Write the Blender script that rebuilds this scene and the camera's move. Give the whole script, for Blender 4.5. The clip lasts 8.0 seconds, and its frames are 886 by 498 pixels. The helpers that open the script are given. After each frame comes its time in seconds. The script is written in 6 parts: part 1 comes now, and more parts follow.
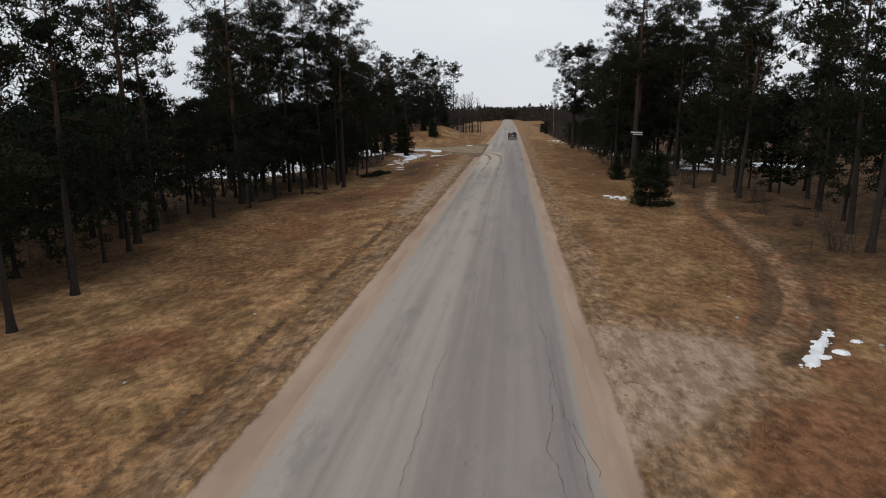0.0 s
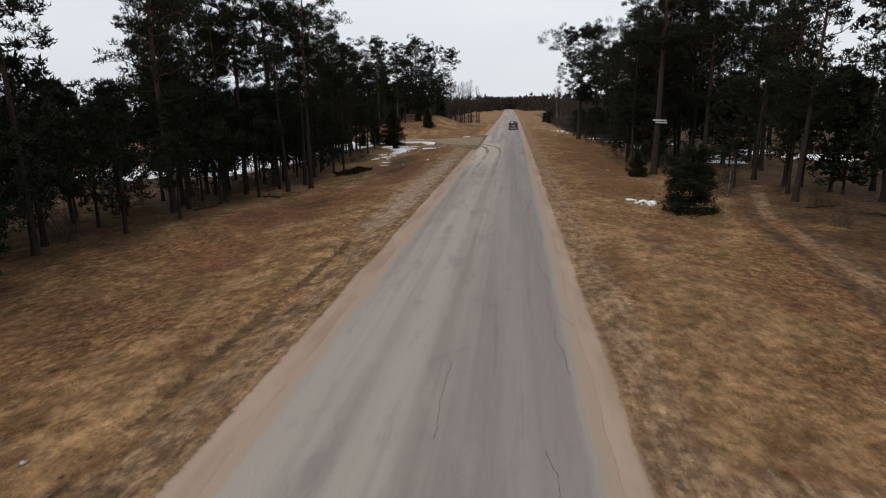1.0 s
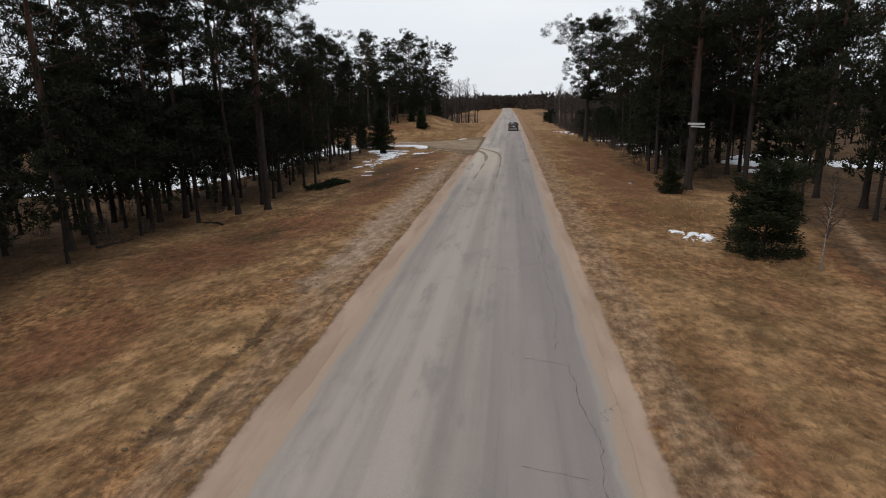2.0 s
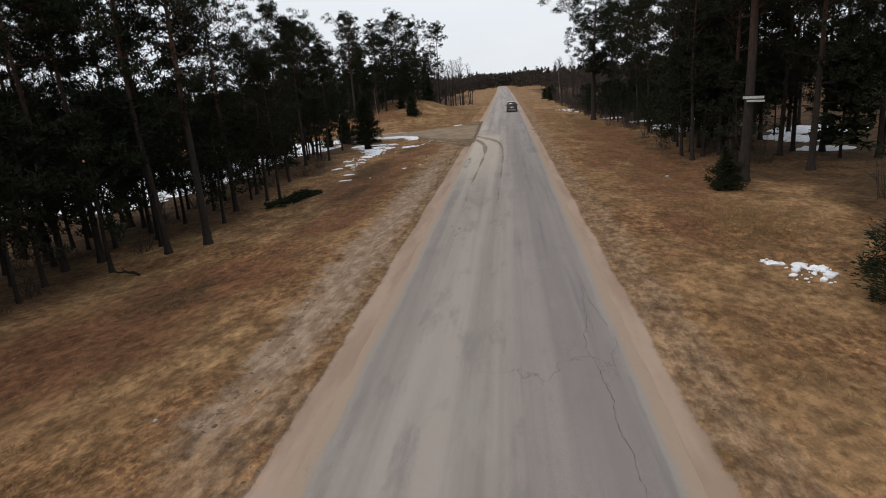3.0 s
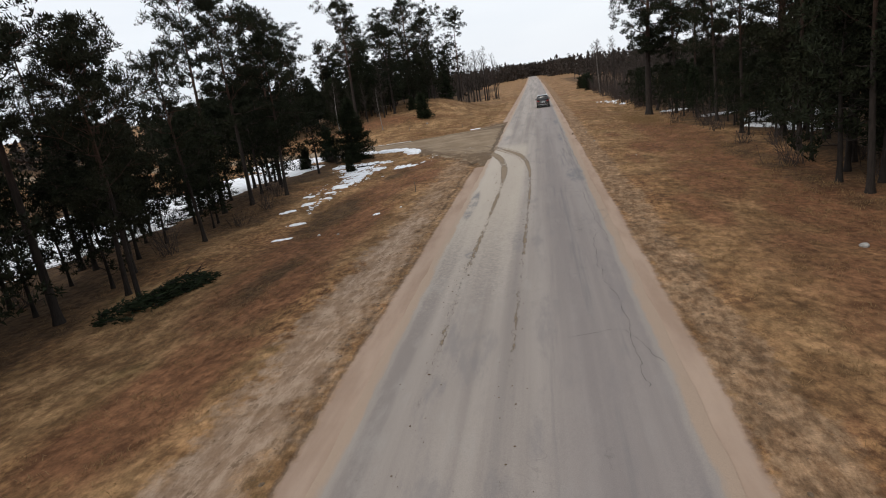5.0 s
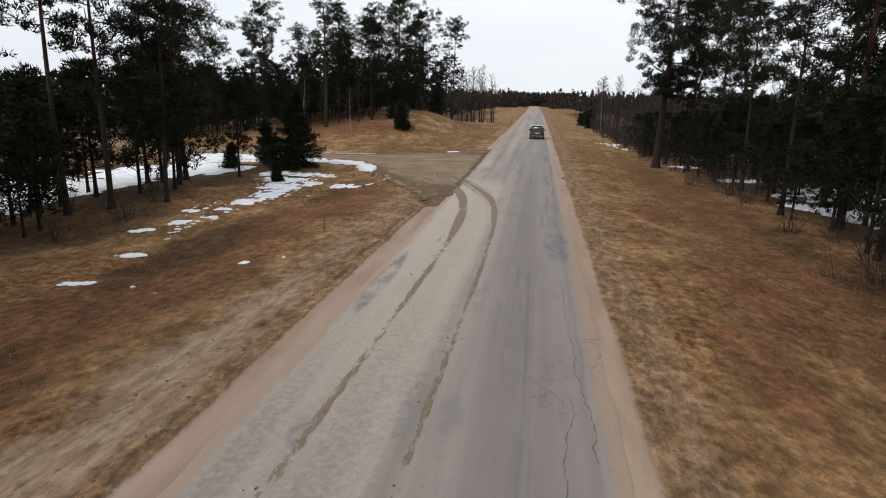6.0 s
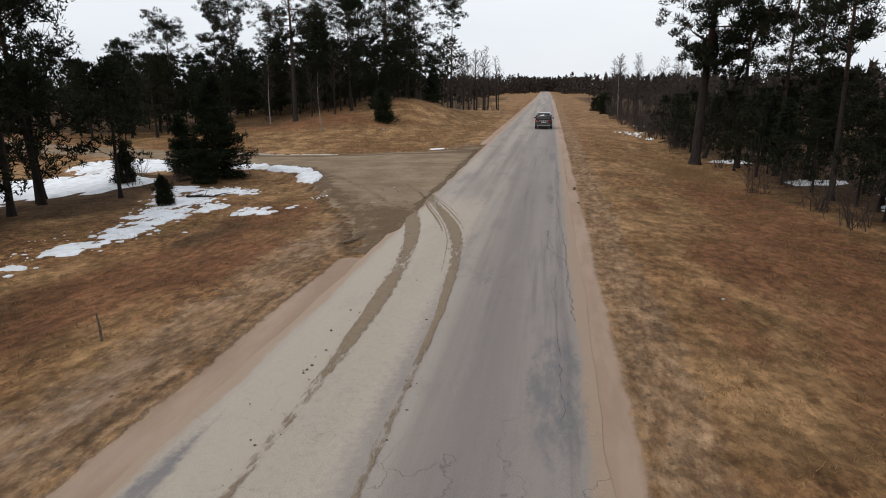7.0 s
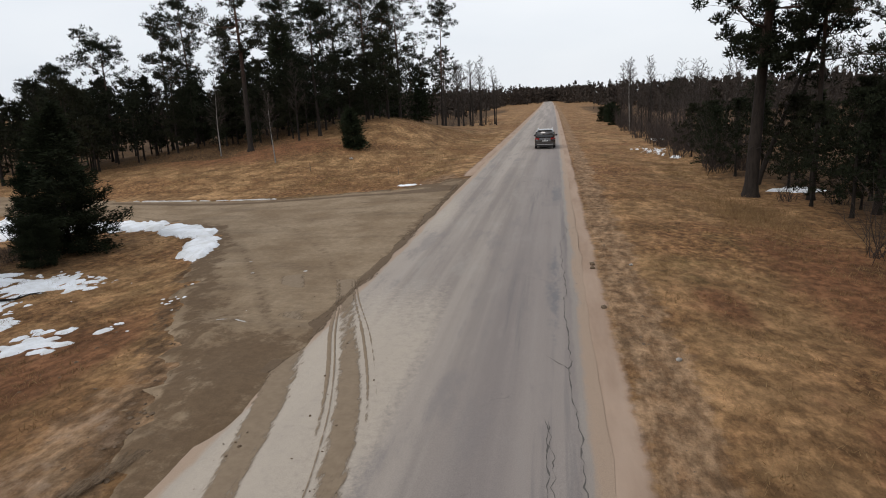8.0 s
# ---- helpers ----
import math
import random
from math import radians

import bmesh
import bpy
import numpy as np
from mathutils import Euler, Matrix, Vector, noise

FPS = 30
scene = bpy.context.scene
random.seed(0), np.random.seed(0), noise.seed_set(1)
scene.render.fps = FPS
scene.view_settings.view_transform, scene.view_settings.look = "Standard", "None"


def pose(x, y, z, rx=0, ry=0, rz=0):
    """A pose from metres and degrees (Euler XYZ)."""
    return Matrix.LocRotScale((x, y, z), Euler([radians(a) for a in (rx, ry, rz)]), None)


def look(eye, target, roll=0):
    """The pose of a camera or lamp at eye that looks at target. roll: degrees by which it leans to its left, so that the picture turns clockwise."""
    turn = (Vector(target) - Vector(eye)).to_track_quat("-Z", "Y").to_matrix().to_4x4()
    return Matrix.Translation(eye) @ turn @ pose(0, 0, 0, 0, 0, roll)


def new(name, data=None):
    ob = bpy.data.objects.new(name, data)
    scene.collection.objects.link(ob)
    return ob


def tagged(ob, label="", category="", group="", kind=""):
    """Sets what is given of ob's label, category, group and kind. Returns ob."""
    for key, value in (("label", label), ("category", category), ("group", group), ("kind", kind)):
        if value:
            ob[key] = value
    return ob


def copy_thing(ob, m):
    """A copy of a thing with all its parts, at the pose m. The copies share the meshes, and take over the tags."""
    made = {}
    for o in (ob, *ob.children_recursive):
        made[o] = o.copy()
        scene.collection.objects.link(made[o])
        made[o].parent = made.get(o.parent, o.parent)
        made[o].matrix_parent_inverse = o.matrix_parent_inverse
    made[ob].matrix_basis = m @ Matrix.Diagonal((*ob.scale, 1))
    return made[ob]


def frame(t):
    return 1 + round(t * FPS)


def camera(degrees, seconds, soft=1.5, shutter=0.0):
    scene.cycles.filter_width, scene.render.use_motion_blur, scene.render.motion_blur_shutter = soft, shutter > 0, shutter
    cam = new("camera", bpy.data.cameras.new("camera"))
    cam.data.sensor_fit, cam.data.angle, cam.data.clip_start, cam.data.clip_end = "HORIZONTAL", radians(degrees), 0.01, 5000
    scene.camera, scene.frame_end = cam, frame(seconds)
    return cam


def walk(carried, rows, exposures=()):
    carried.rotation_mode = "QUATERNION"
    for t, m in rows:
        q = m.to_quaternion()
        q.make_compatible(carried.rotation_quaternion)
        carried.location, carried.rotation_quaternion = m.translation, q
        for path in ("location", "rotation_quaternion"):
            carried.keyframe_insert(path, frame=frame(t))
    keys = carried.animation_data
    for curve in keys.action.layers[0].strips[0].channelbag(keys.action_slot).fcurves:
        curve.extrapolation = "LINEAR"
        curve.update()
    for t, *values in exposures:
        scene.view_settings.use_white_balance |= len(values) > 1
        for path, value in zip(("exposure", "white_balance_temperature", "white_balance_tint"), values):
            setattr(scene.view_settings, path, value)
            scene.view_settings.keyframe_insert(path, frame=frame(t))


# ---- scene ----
cam = camera(73.0, 8.0, soft=1.0)
PATH = [
    (0, (1.324, -2.387, 5.737), (1.098, -0.449, 5.297), -0.8),
    (0.5, (1.417, 1.967, 5.625), (1.179, 3.895, 5.148), -1.8),
    (1, (1.434, 6.441, 5.36), (1.202, 8.372, 4.891), -1.2),
    (1.5, (1.329, 10.837, 5.373), (1.101, 12.769, 4.911), -1.2),
    (2.8, (0.624, 22.22, 5.717), (0.399, 24.139, 5.198), -2.9),
    (3, (0.585, 23.861, 5.731), (0.346, 25.775, 5.202), -4.9),
    (3.5, (0.403, 28.018, 5.697), (0.121, 29.919, 5.144), -7.6),
    (4, (0.39, 32.56, 5.807), (0.12, 34.467, 5.269), -5.3),
    (4.2, (0.493, 34.34, 5.817), (0.212, 36.248, 5.287), -4.9),
    (5.3, (1.002, 44.235, 5.454), (0.624, 46.126, 4.921), -8.7),
    (5.5, (1.12, 46.309, 5.399), (0.765, 48.207, 4.88), -6.1),
    (6, (1.491, 52.304, 5.003), (1.2, 54.221, 4.513), 1.4),
    (6.5, (1.909, 58.323, 4.792), (1.598, 60.226, 4.258), 1.4),
    (7, (2.091, 64.291, 4.681), (1.754, 66.191, 4.155), -0.2),
    (7.5, (2.257, 69.969, 4.713), (1.901, 71.871, 4.206), -0.6),
    (8, (2.25, 75.662, 4.839), (1.881, 77.568, 4.356), -2.6),
]
walk(cam, [(t, look(eye, target, roll)) for t, eye, target, roll in PATH],
     exposures=[(0.0, -0.14), (1.5, 0.0), (3.5, 0.06), (5.5, 0.20), (6.5, 0.14), (8.0, 0.10)])

# ---- world and sun: an overcast spring day ----
SUN_EL, SUN_AZ = 42.0, 215.0
world = bpy.data.worlds.new("sky")
world.use_nodes = True
scene.world = world
wn, wl = world.node_tree.nodes, world.node_tree.links
wn.clear()
w_out = wn.new("ShaderNodeOutputWorld")
w_bg = wn.new("ShaderNodeBackground")
w_sky = wn.new("ShaderNodeTexSky")
w_sky.sky_type = "NISHITA"
w_sky.sun_disc = False
w_sky.sun_elevation = radians(SUN_EL)
w_sky.sun_rotation = radians(SUN_AZ)
w_sky.dust_density = 3.0
w_scale = wn.new("ShaderNodeMix")
w_scale.data_type = "RGBA"
w_scale.blend_type = "MULTIPLY"
w_scale.inputs["Factor"].default_value = 1.0
w_scale.inputs["B"].default_value = (0.09, 0.09, 0.09, 1)
w_co = wn.new("ShaderNodeTexCoord")
w_map = wn.new("ShaderNodeMapping")
w_map.inputs["Scale"].default_value = (1.0, 1.0, 3.0)
w_noise = wn.new("ShaderNodeTexNoise")
w_noise.inputs["Scale"].default_value = 1.6
w_noise.inputs["Detail"].default_value = 5.0
w_ramp = wn.new("ShaderNodeValToRGB")
w_ramp.color_ramp.elements[0].position = 0.3
w_ramp.color_ramp.elements[0].color = (0.76, 0.81, 0.88, 1)
w_ramp.color_ramp.elements[1].position = 0.75
w_ramp.color_ramp.elements[1].color = (0.93, 0.955, 0.99, 1)
w_mix = wn.new("ShaderNodeMix")
w_mix.data_type = "RGBA"
w_mix.inputs["Factor"].default_value = 0.88
wl.new(w_co.outputs["Generated"], w_map.inputs["Vector"])
wl.new(w_map.outputs["Vector"], w_noise.inputs["Vector"])
wl.new(w_noise.outputs["Fac"], w_ramp.inputs["Fac"])
wl.new(w_sky.outputs["Color"], w_scale.inputs["A"])
wl.new(w_scale.outputs["Result"], w_mix.inputs["A"])
wl.new(w_ramp.outputs["Color"], w_mix.inputs["B"])
wl.new(w_mix.outputs["Result"], w_bg.inputs["Color"])
w_bg.inputs["Strength"].default_value = 1.0
wl.new(w_bg.outputs["Background"], w_out.inputs["Surface"])

sun_data = bpy.data.lights.new("sun", "SUN")
sun_data.energy = 1.1
sun_data.angle = radians(25)
sun_data.color = (1.0, 0.96, 0.90)
sun = new("sun", sun_data)
sun.matrix_world = pose(0, 0, 60, 90 - SUN_EL, 0, 180 - SUN_AZ)


# ---- materials ----
class Mat:
    """A node material with short ways to add nodes."""

    def __init__(self, name):
        self.m = bpy.data.materials.new(name)
        self.m.use_nodes = True
        self.t = self.m.node_tree
        self.bsdf = self.t.nodes["Principled BSDF"]
        self.geo = self.t.nodes.new("ShaderNodeNewGeometry")
        self.pos = self.geo.outputs["Position"]

    def put(self, socket, value):
        if isinstance(value, bpy.types.NodeSocket):
            self.t.links.new(value, socket)
        elif value is not None:
            if socket.type == "RGBA" and len(value) == 3:
                value = (*value, 1)
            socket.default_value = value

    def noise(self, scale, detail=4.0, rough=0.6, vector=None, stretch=None):
        n = self.t.nodes.new("ShaderNodeTexNoise")
        n.inputs["Scale"].default_value = scale
        n.inputs["Detail"].default_value = detail
        n.inputs["Roughness"].default_value = rough
        v = vector or self.pos
        if stretch:
            mp = self.t.nodes.new("ShaderNodeMapping")
            mp.inputs["Scale"].default_value = stretch
            self.t.links.new(v, mp.inputs["Vector"])
            v = mp.outputs["Vector"]
        self.t.links.new(v, n.inputs["Vector"])
        return n.outputs["Fac"]

    def step(self, value, lo, hi, a=0.0, b=1.0):
        n = self.t.nodes.new("ShaderNodeMapRange")
        n.interpolation_type = "SMOOTHSTEP"
        self.put(n.inputs["Value"], value)
        for k, v in (("From Min", lo), ("From Max", hi), ("To Min", a), ("To Max", b)):
            n.inputs[k].default_value = v
        return n.outputs["Result"]

    def math(self, op, a, b=None):
        n = self.t.nodes.new("ShaderNodeMath")
        n.operation = op
        self.put(n.inputs[0], a)
        self.put(n.inputs[1], b)
        return n.outputs[0]

    def mix(self, fac, a, b, blend="MIX"):
        n = self.t.nodes.new("ShaderNodeMix")
        n.data_type = "RGBA"
        n.blend_type = blend
        self.put(n.inputs["Factor"], fac)
        self.put(n.inputs["A"], a)
        self.put(n.inputs["B"], b)
        return n.outputs["Result"]

    def attr(self, name):
        n = self.t.nodes.new("ShaderNodeAttribute")
        n.attribute_name = name
        return n.outputs["Fac"]

    def xyz(self, vector=None):
        n = self.t.nodes.new("ShaderNodeSeparateXYZ")
        self.t.links.new(vector or self.pos, n.inputs[0])
        return n.outputs

    def bump(self, height, strength, distance=0.02):
        n = self.t.nodes.new("ShaderNodeBump")
        n.inputs["Strength"].default_value = strength
        n.inputs["Distance"].default_value = distance
        self.put(n.inputs["Height"], height)
        self.t.links.new(n.outputs["Normal"], self.bsdf.inputs["Normal"])

    def done(self, color=None, rough=0.9, spec=0.3, metal=0.0):
        self.put(self.bsdf.inputs["Base Color"], color)
        self.put(self.bsdf.inputs["Roughness"], rough)
        self.bsdf.inputs["Specular IOR Level"].default_value = spec
        self.bsdf.inputs["Metallic"].default_value = metal
        return self.m


def ground_material():
    k = Mat("dry_grass_and_earth")
    big = k.noise(0.12, 5, 0.6)
    mid = k.noise(0.7, 5, 0.62, stretch=(1, 0.75, 1))
    fine = k.noise(5.0, 5, 0.7, stretch=(1, 0.7, 1))
    tiny = k.noise(26.0, 3, 0.7, stretch=(1, 0.75, 1))
    straw = k.mix(k.step(mid, 0.38, 0.66), (0.140, 0.083, 0.042), (0.320, 0.207, 0.108))
    straw = k.mix(k.step(big, 0.42, 0.62), straw, k.mix(k.step(fine, 0.4, 0.6), (0.100, 0.053, 0.028), (0.235, 0.136, 0.066)))
    moss = k.math("MULTIPLY", k.step(k.noise(0.35, 5, 0.6, stretch=(1, 0.6, 1)), 0.55, 0.70), 0.35)
    col = k.mix(moss, straw, (0.095, 0.085, 0.035))
    rustm = k.math("ADD", k.attr("rust"), k.math("MULTIPLY", k.math("SUBTRACT", mid, 0.5), 1.2))
    col = k.mix(k.step(rustm, 0.28, 0.70, 0, 0.9), col, k.mix(fine, (0.078, 0.036, 0.020), (0.190, 0.094, 0.050)))
    litter = k.math("ADD", k.attr("litter"), k.math("MULTIPLY", k.math("SUBTRACT", mid, 0.5), 1.0))
    col = k.mix(k.step(litter, 0.35, 0.75), col, k.mix(fine, (0.034, 0.021, 0.012), (0.108, 0.067, 0.036)))
    edge = k.math("MULTIPLY", k.math("SUBTRACT", k.noise(2.2, 5, 0.7), 0.5), 0.9)
    edge2 = k.math("ADD", edge, k.math("MULTIPLY", k.math("SUBTRACT", mid, 0.5), 0.9))
    bare = k.step(k.math("ADD", k.attr("bare"), edge2), 0.38, 0.62)
    earth = k.mix(k.step(k.noise(1.6, 6, 0.75, stretch=(2.2, 0.7, 1)), 0.34, 0.66), (0.128, 0.079, 0.046), (0.250, 0.172, 0.110))
    col = k.mix(k.math("MULTIPLY", bare, 0.9), col, earth)
    wet = k.step(k.math("ADD", k.attr("wet"), edge2), 0.4, 0.65)
    col = k.mix(k.math("MULTIPLY", wet, 0.9), col, k.mix(fine, (0.060, 0.037, 0.021), (0.115, 0.075, 0.045)))
    col = k.mix(0.30, col, k.mix(k.step(tiny, 0.3, 0.7), (0.35, 0.35, 0.35), (1.0, 1.0, 1.0)), "MULTIPLY")
    col = k.mix(1.0, col, (1.33, 1.25, 1.16), "MULTIPLY")
    # shading among the grass tussocks, put into the colour as random dark clumps
    tussock_shade = k.step(k.noise(2.6, 5, 0.72, stretch=(1, 0.7, 1)), 0.33, 0.46)
    col = k.mix(0.5, col, k.mix(tussock_shade, (0.36, 0.31, 0.28), (1.04, 1.04, 1.04)), "MULTIPLY")
    mott = k.step(k.noise(4.0, 4, 0.65, stretch=(1, 0.7, 1)), 0.36, 0.64, 0.72, 1.26)
    col = k.mix(1.0, col, mott, "MULTIPLY")
    mott2 = k.step(k.noise(0.75, 5, 0.65, stretch=(1, 0.75, 1)), 0.34, 0.66, 0.74, 1.18)
    col = k.mix(1.0, col, mott2, "MULTIPLY")
    pale = k.step(k.noise(3.0, 5, 0.7, stretch=(1, 0.7, 1)), 0.58, 0.68, 0, 0.40)
    col = k.mix(pale, col, k.mix(1.0, col, (1.75, 1.75, 1.8), "MULTIPLY"))
    # packed sandy patch, with darker damp spots
    packed = k.step(k.math("ADD", k.attr("pale"), k.math("MULTIPLY", edge2, 0.6)), 0.36, 0.60)
    packc = k.mix(k.step(k.noise(1.8, 6, 0.7, stretch=(1.7, 0.6, 1)), 0.38, 0.64), (0.235, 0.155, 0.102), (0.405, 0.296, 0.212))
    packc = k.mix(k.step(k.noise(3.2, 7, 0.8, stretch=(1.2, 0.7, 1)), 0.53, 0.63, 0, 0.8), packc, (0.125, 0.080, 0.050))
    col = k.mix(k.math("MULTIPLY", packed, 0.92), col, packc)
    # smooth sand along the asphalt
    sand = k.step(k.math("ADD", k.attr("sand"), k.math("MULTIPLY", edge, 0.45)), 0.36, 0.70)
    sandc = k.mix(k.step(k.noise(0.6, 4, 0.6, stretch=(2.0, 0.35, 1)), 0.35, 0.65), (0.300, 0.212, 0.157), (0.378, 0.279, 0.213))
    sandc = k.mix(k.step(tiny, 0.62, 0.75, 0, 0.35), sandc, (0.20, 0.15, 0.11))
    col = k.mix(k.math("MULTIPLY", sand, 0.95), col, sandc)
    tuss = k.math("MULTIPLY", k.noise(1.7, 3, 0.55, stretch=(1, 0.75, 1)), 2.6)
    relief = k.step(sand, 0.0, 0.6, 1.0, 0.12)
    k.bump(k.math("MULTIPLY", relief, k.math("ADD", k.math("ADD", tuss, k.math("MULTIPLY", fine, 1.0)), k.math("MULTIPLY", tiny, 0.25))), 0.6, 0.12)
    return k.done(col, 0.97, 0.1)


def asphalt_material():
    k = Mat("worn_dusty_asphalt")
    xyz = k.xyz()
    x = xyz[0]
    streak = k.noise(1.0, 4, 0.55, stretch=(1.0, 0.02, 1))
    streak2 = k.noise(1.0, 4, 0.6, stretch=(4.0, 0.05, 1))
    blot = k.noise(0.35, 5, 0.6)
    fine = k.noise(9.0, 4, 0.7)
    tiny = k.noise(60.0, 2, 0.7)
    col = k.mix(k.step(streak, 0.36, 0.64), (0.184, 0.158, 0.143), (0.272, 0.235, 0.206))
    col = k.mix(k.step(streak2, 0.45, 0.75, 0, 0.18), col, (0.29, 0.268, 0.243))
    scuff = k.noise(0.8, 6, 0.68, stretch=(1.3, 0.32, 1))
    col = k.mix(k.step(scuff, 0.52, 0.66, 0, 0.55), col, (0.158, 0.142, 0.138))
    col = k.mix(k.step(scuff, 0.46, 0.34, 0, 0.35), col, (0.275, 0.252, 0.228))
    # the right lane is darker and less dusty than the left one
    lane = k.step(k.math("ADD", x, k.math("MULTIPLY", k.math("SUBTRACT", blot, 0.5), 1.2)), -0.2, 1.4)
    col = k.mix(k.math("MULTIPLY", lane, 0.55), col, (0.170, 0.147, 0.142))
    worn = k.step(k.noise(1.0, 5, 0.65, stretch=(2.2, 0.07, 1)), 0.54, 0.68)
    col = k.mix(k.math("MULTIPLY", k.math("MULTIPLY", worn, lane), 0.55), col, (0.120, 0.110, 0.110))
    dust = k.step(k.math("ADD", k.attr("dust"), k.math("MULTIPLY", k.math("SUBTRACT", fine, 0.5), 0.6)), 0.3, 0.7)
    col = k.mix(k.math("MULTIPLY", dust, 0.75), col, (0.366, 0.315, 0.260))
    # a strip of sand along both broken edges
    edge = k.math("ADD", k.attr("edge"), k.math("MULTIPLY", k.math("SUBTRACT", k.noise(0.9, 5, 0.65, stretch=(1.5, 0.5, 1)), 0.5), 0.9))
    col = k.mix(k.step(edge, 0.15, 0.45, 0, 0.4), col, (0.285, 0.250, 0.215))
    col = k.mix(k.step(edge, 0.5, 0.8, 0, 0.9), col, (0.282, 0.205, 0.150))
    patch = k.step(k.math("ADD", k.attr("tar"), k.math("MULTIPLY", k.math("SUBTRACT", fine, 0.5), 0.5)), 0.4, 0.65)
    col = k.mix(k.math("MULTIPLY", patch, k.step(k.noise(1.3, 6, 0.75, stretch=(1.6, 0.5, 1)), 0.36, 0.60, 0.0, 0.75)), col, (0.110, 0.108, 0.116))
    # fine cracks
    v = k.t.nodes.new("ShaderNodeTexVoronoi")
    v.feature = "DISTANCE_TO_EDGE"
    v.inputs["Scale"].default_value = 1.0
    mp = k.t.nodes.new("ShaderNodeMapping")
    mp.inputs["Scale"].default_value = (0.55, 0.28, 1)
    wn_ = k.t.nodes.new("ShaderNodeTexNoise")
    wn_.inputs["Scale"].default_value = 1.1
    wn_.inputs["Detail"].default_value = 6.0
    k.t.links.new(k.pos, wn_.inputs["Vector"])
    warp = k.mix(1.0, k.pos, k.mix(1.0, wn_.outputs["Color"], (2.2, 2.2, 2.2), "MULTIPLY"), "ADD")
    k.t.links.new(warp, mp.inputs["Vector"])
    k.t.links.new(mp.outputs["Vector"], v.inputs["Vector"])
    line = k.step(v.outputs["Distance"], 0.0, 0.009, 1, 0)
    where = k.step(k.noise(0.22, 3, 0.5), 0.52, 0.64)
    line = k.math("MULTIPLY", k.math("MULTIPLY", line, where), k.step(x, -1.0, 1.0, 0.35, 0.8))
    col = k.mix(k.math("MULTIPLY", line, 0.7), col, (0.085, 0.078, 0.073))
    col = k.mix(0.35, col, k.mix(k.step(tiny, 0.3, 0.7), (0.5, 0.5, 0.5), (1, 1, 1)), "MULTIPLY")
    col = k.mix(1.0, col, (1.32, 1.31, 1.29), "MULTIPLY")
    k.bump(k.math("SUBTRACT", tiny, k.math("MULTIPLY", line, 2.0)), 0.5, 0.01)
    return k.done(col, k.step(streak, 0.3, 0.7, 0.93, 0.8), 0.25)


def dirt_road_material():
    k = Mat("packed_dirt_road")
    mid = k.noise(0.5, 6, 0.65)
    fine = k.noise(6.0, 5, 0.7)
    tiny = k.noise(40.0, 3, 0.7)
    col = k.mix(k.step(mid, 0.35, 0.65), (0.228, 0.160, 0.100), (0.322, 0.240, 0.160))
    col = k.mix(k.step(k.noise(1.0, 4, 0.6, stretch=(0.25, 1.1, 1)), 0.5, 0.72, 0, 0.4), col, (0.125, 0.092, 0.066))
    ruts = k.math("ADD", k.attr("ruts"), k.math("MULTIPLY", k.math("SUBTRACT", k.noise(2.0, 6, 0.75), 0.5), 1.3))
    col = k.mix(k.step(ruts, 0.32, 0.7, 0, 0.8), col, (0.125, 0.083, 0.052))
    wet = k.step(k.math("ADD", k.attr("wet"), k.math("MULTIPLY", k.math("SUBTRACT", k.noise(1.6, 7, 0.75), 0.5), 1.5)), 0.32, 0.62)
    col = k.mix(k.math("MULTIPLY", wet, 0.85), col, (0.135, 0.088, 0.052))
    col = k.mix(0.45, col, k.mix(k.step(fine, 0.3, 0.7), (0.5, 0.5, 0.5), (1, 1, 1)), "MULTIPLY")
    col = k.mix(0.3, col, k.mix(k.step(tiny, 0.3, 0.7), (0.5, 0.5, 0.5), (1, 1, 1)), "MULTIPLY")
    k.bump(fine, 0.5, 0.04)
    return k.done(col, 0.95, 0.12)


def mud_material(name="mud_from_tyres", dark=(0.165, 0.116, 0.076), light=(0.300, 0.230, 0.160)):
    k = Mat(name)
    fine = k.noise(7.0, 5, 0.7)
    col = k.mix(fine, dark, light)
    k.done(col, 0.9, 0.2)
    k.bump(fine, 0.6, 0.02)
    tr = k.t.nodes.new("ShaderNodeBsdfTransparent")
    mx = k.t.nodes.new("ShaderNodeMixShader")
    a = k.math("ADD", k.attr("cover"), k.math("MULTIPLY", k.math("SUBTRACT", k.noise(5.0, 7, 0.8, stretch=(2.4, 0.5, 1)), 0.5), 1.9))
    k.put(mx.inputs["Fac"], k.step(a, 0.28, 0.62, 0, 0.92))
    k.t.links.new(tr.outputs[0], mx.inputs[1])
    k.t.links.new(k.bsdf.outputs[0], mx.inputs[2])
    k.t.links.new(mx.outputs[0], k.t.nodes["Material Output"].inputs["Surface"])
    return k.m


def crack_material():
    k = Mat("open_crack")
    return k.done(k.mix(k.noise(12, 3), (0.075, 0.068, 0.062), (0.13, 0.12, 0.11)), 0.95, 0.1)


def snow_material():
    k = Mat("old_wet_snow")
    n = k.noise(1.6, 5, 0.65)
    f = k.noise(14.0, 4, 0.7)
    col = k.mix(k.step(n, 0.35, 0.7), (0.86, 0.88, 0.92), (0.66, 0.66, 0.66))
    col = k.mix(k.step(f, 0.60, 0.75, 0, 0.5), col, (0.35, 0.30, 0.25))
    k.bump(k.math("ADD", n, k.math("MULTIPLY", f, 0.3)), 0.6, 0.08)
    k.bsdf.inputs["Subsurface Weight"].default_value = 0.0
    return k.done(col, 0.7, 0.3)


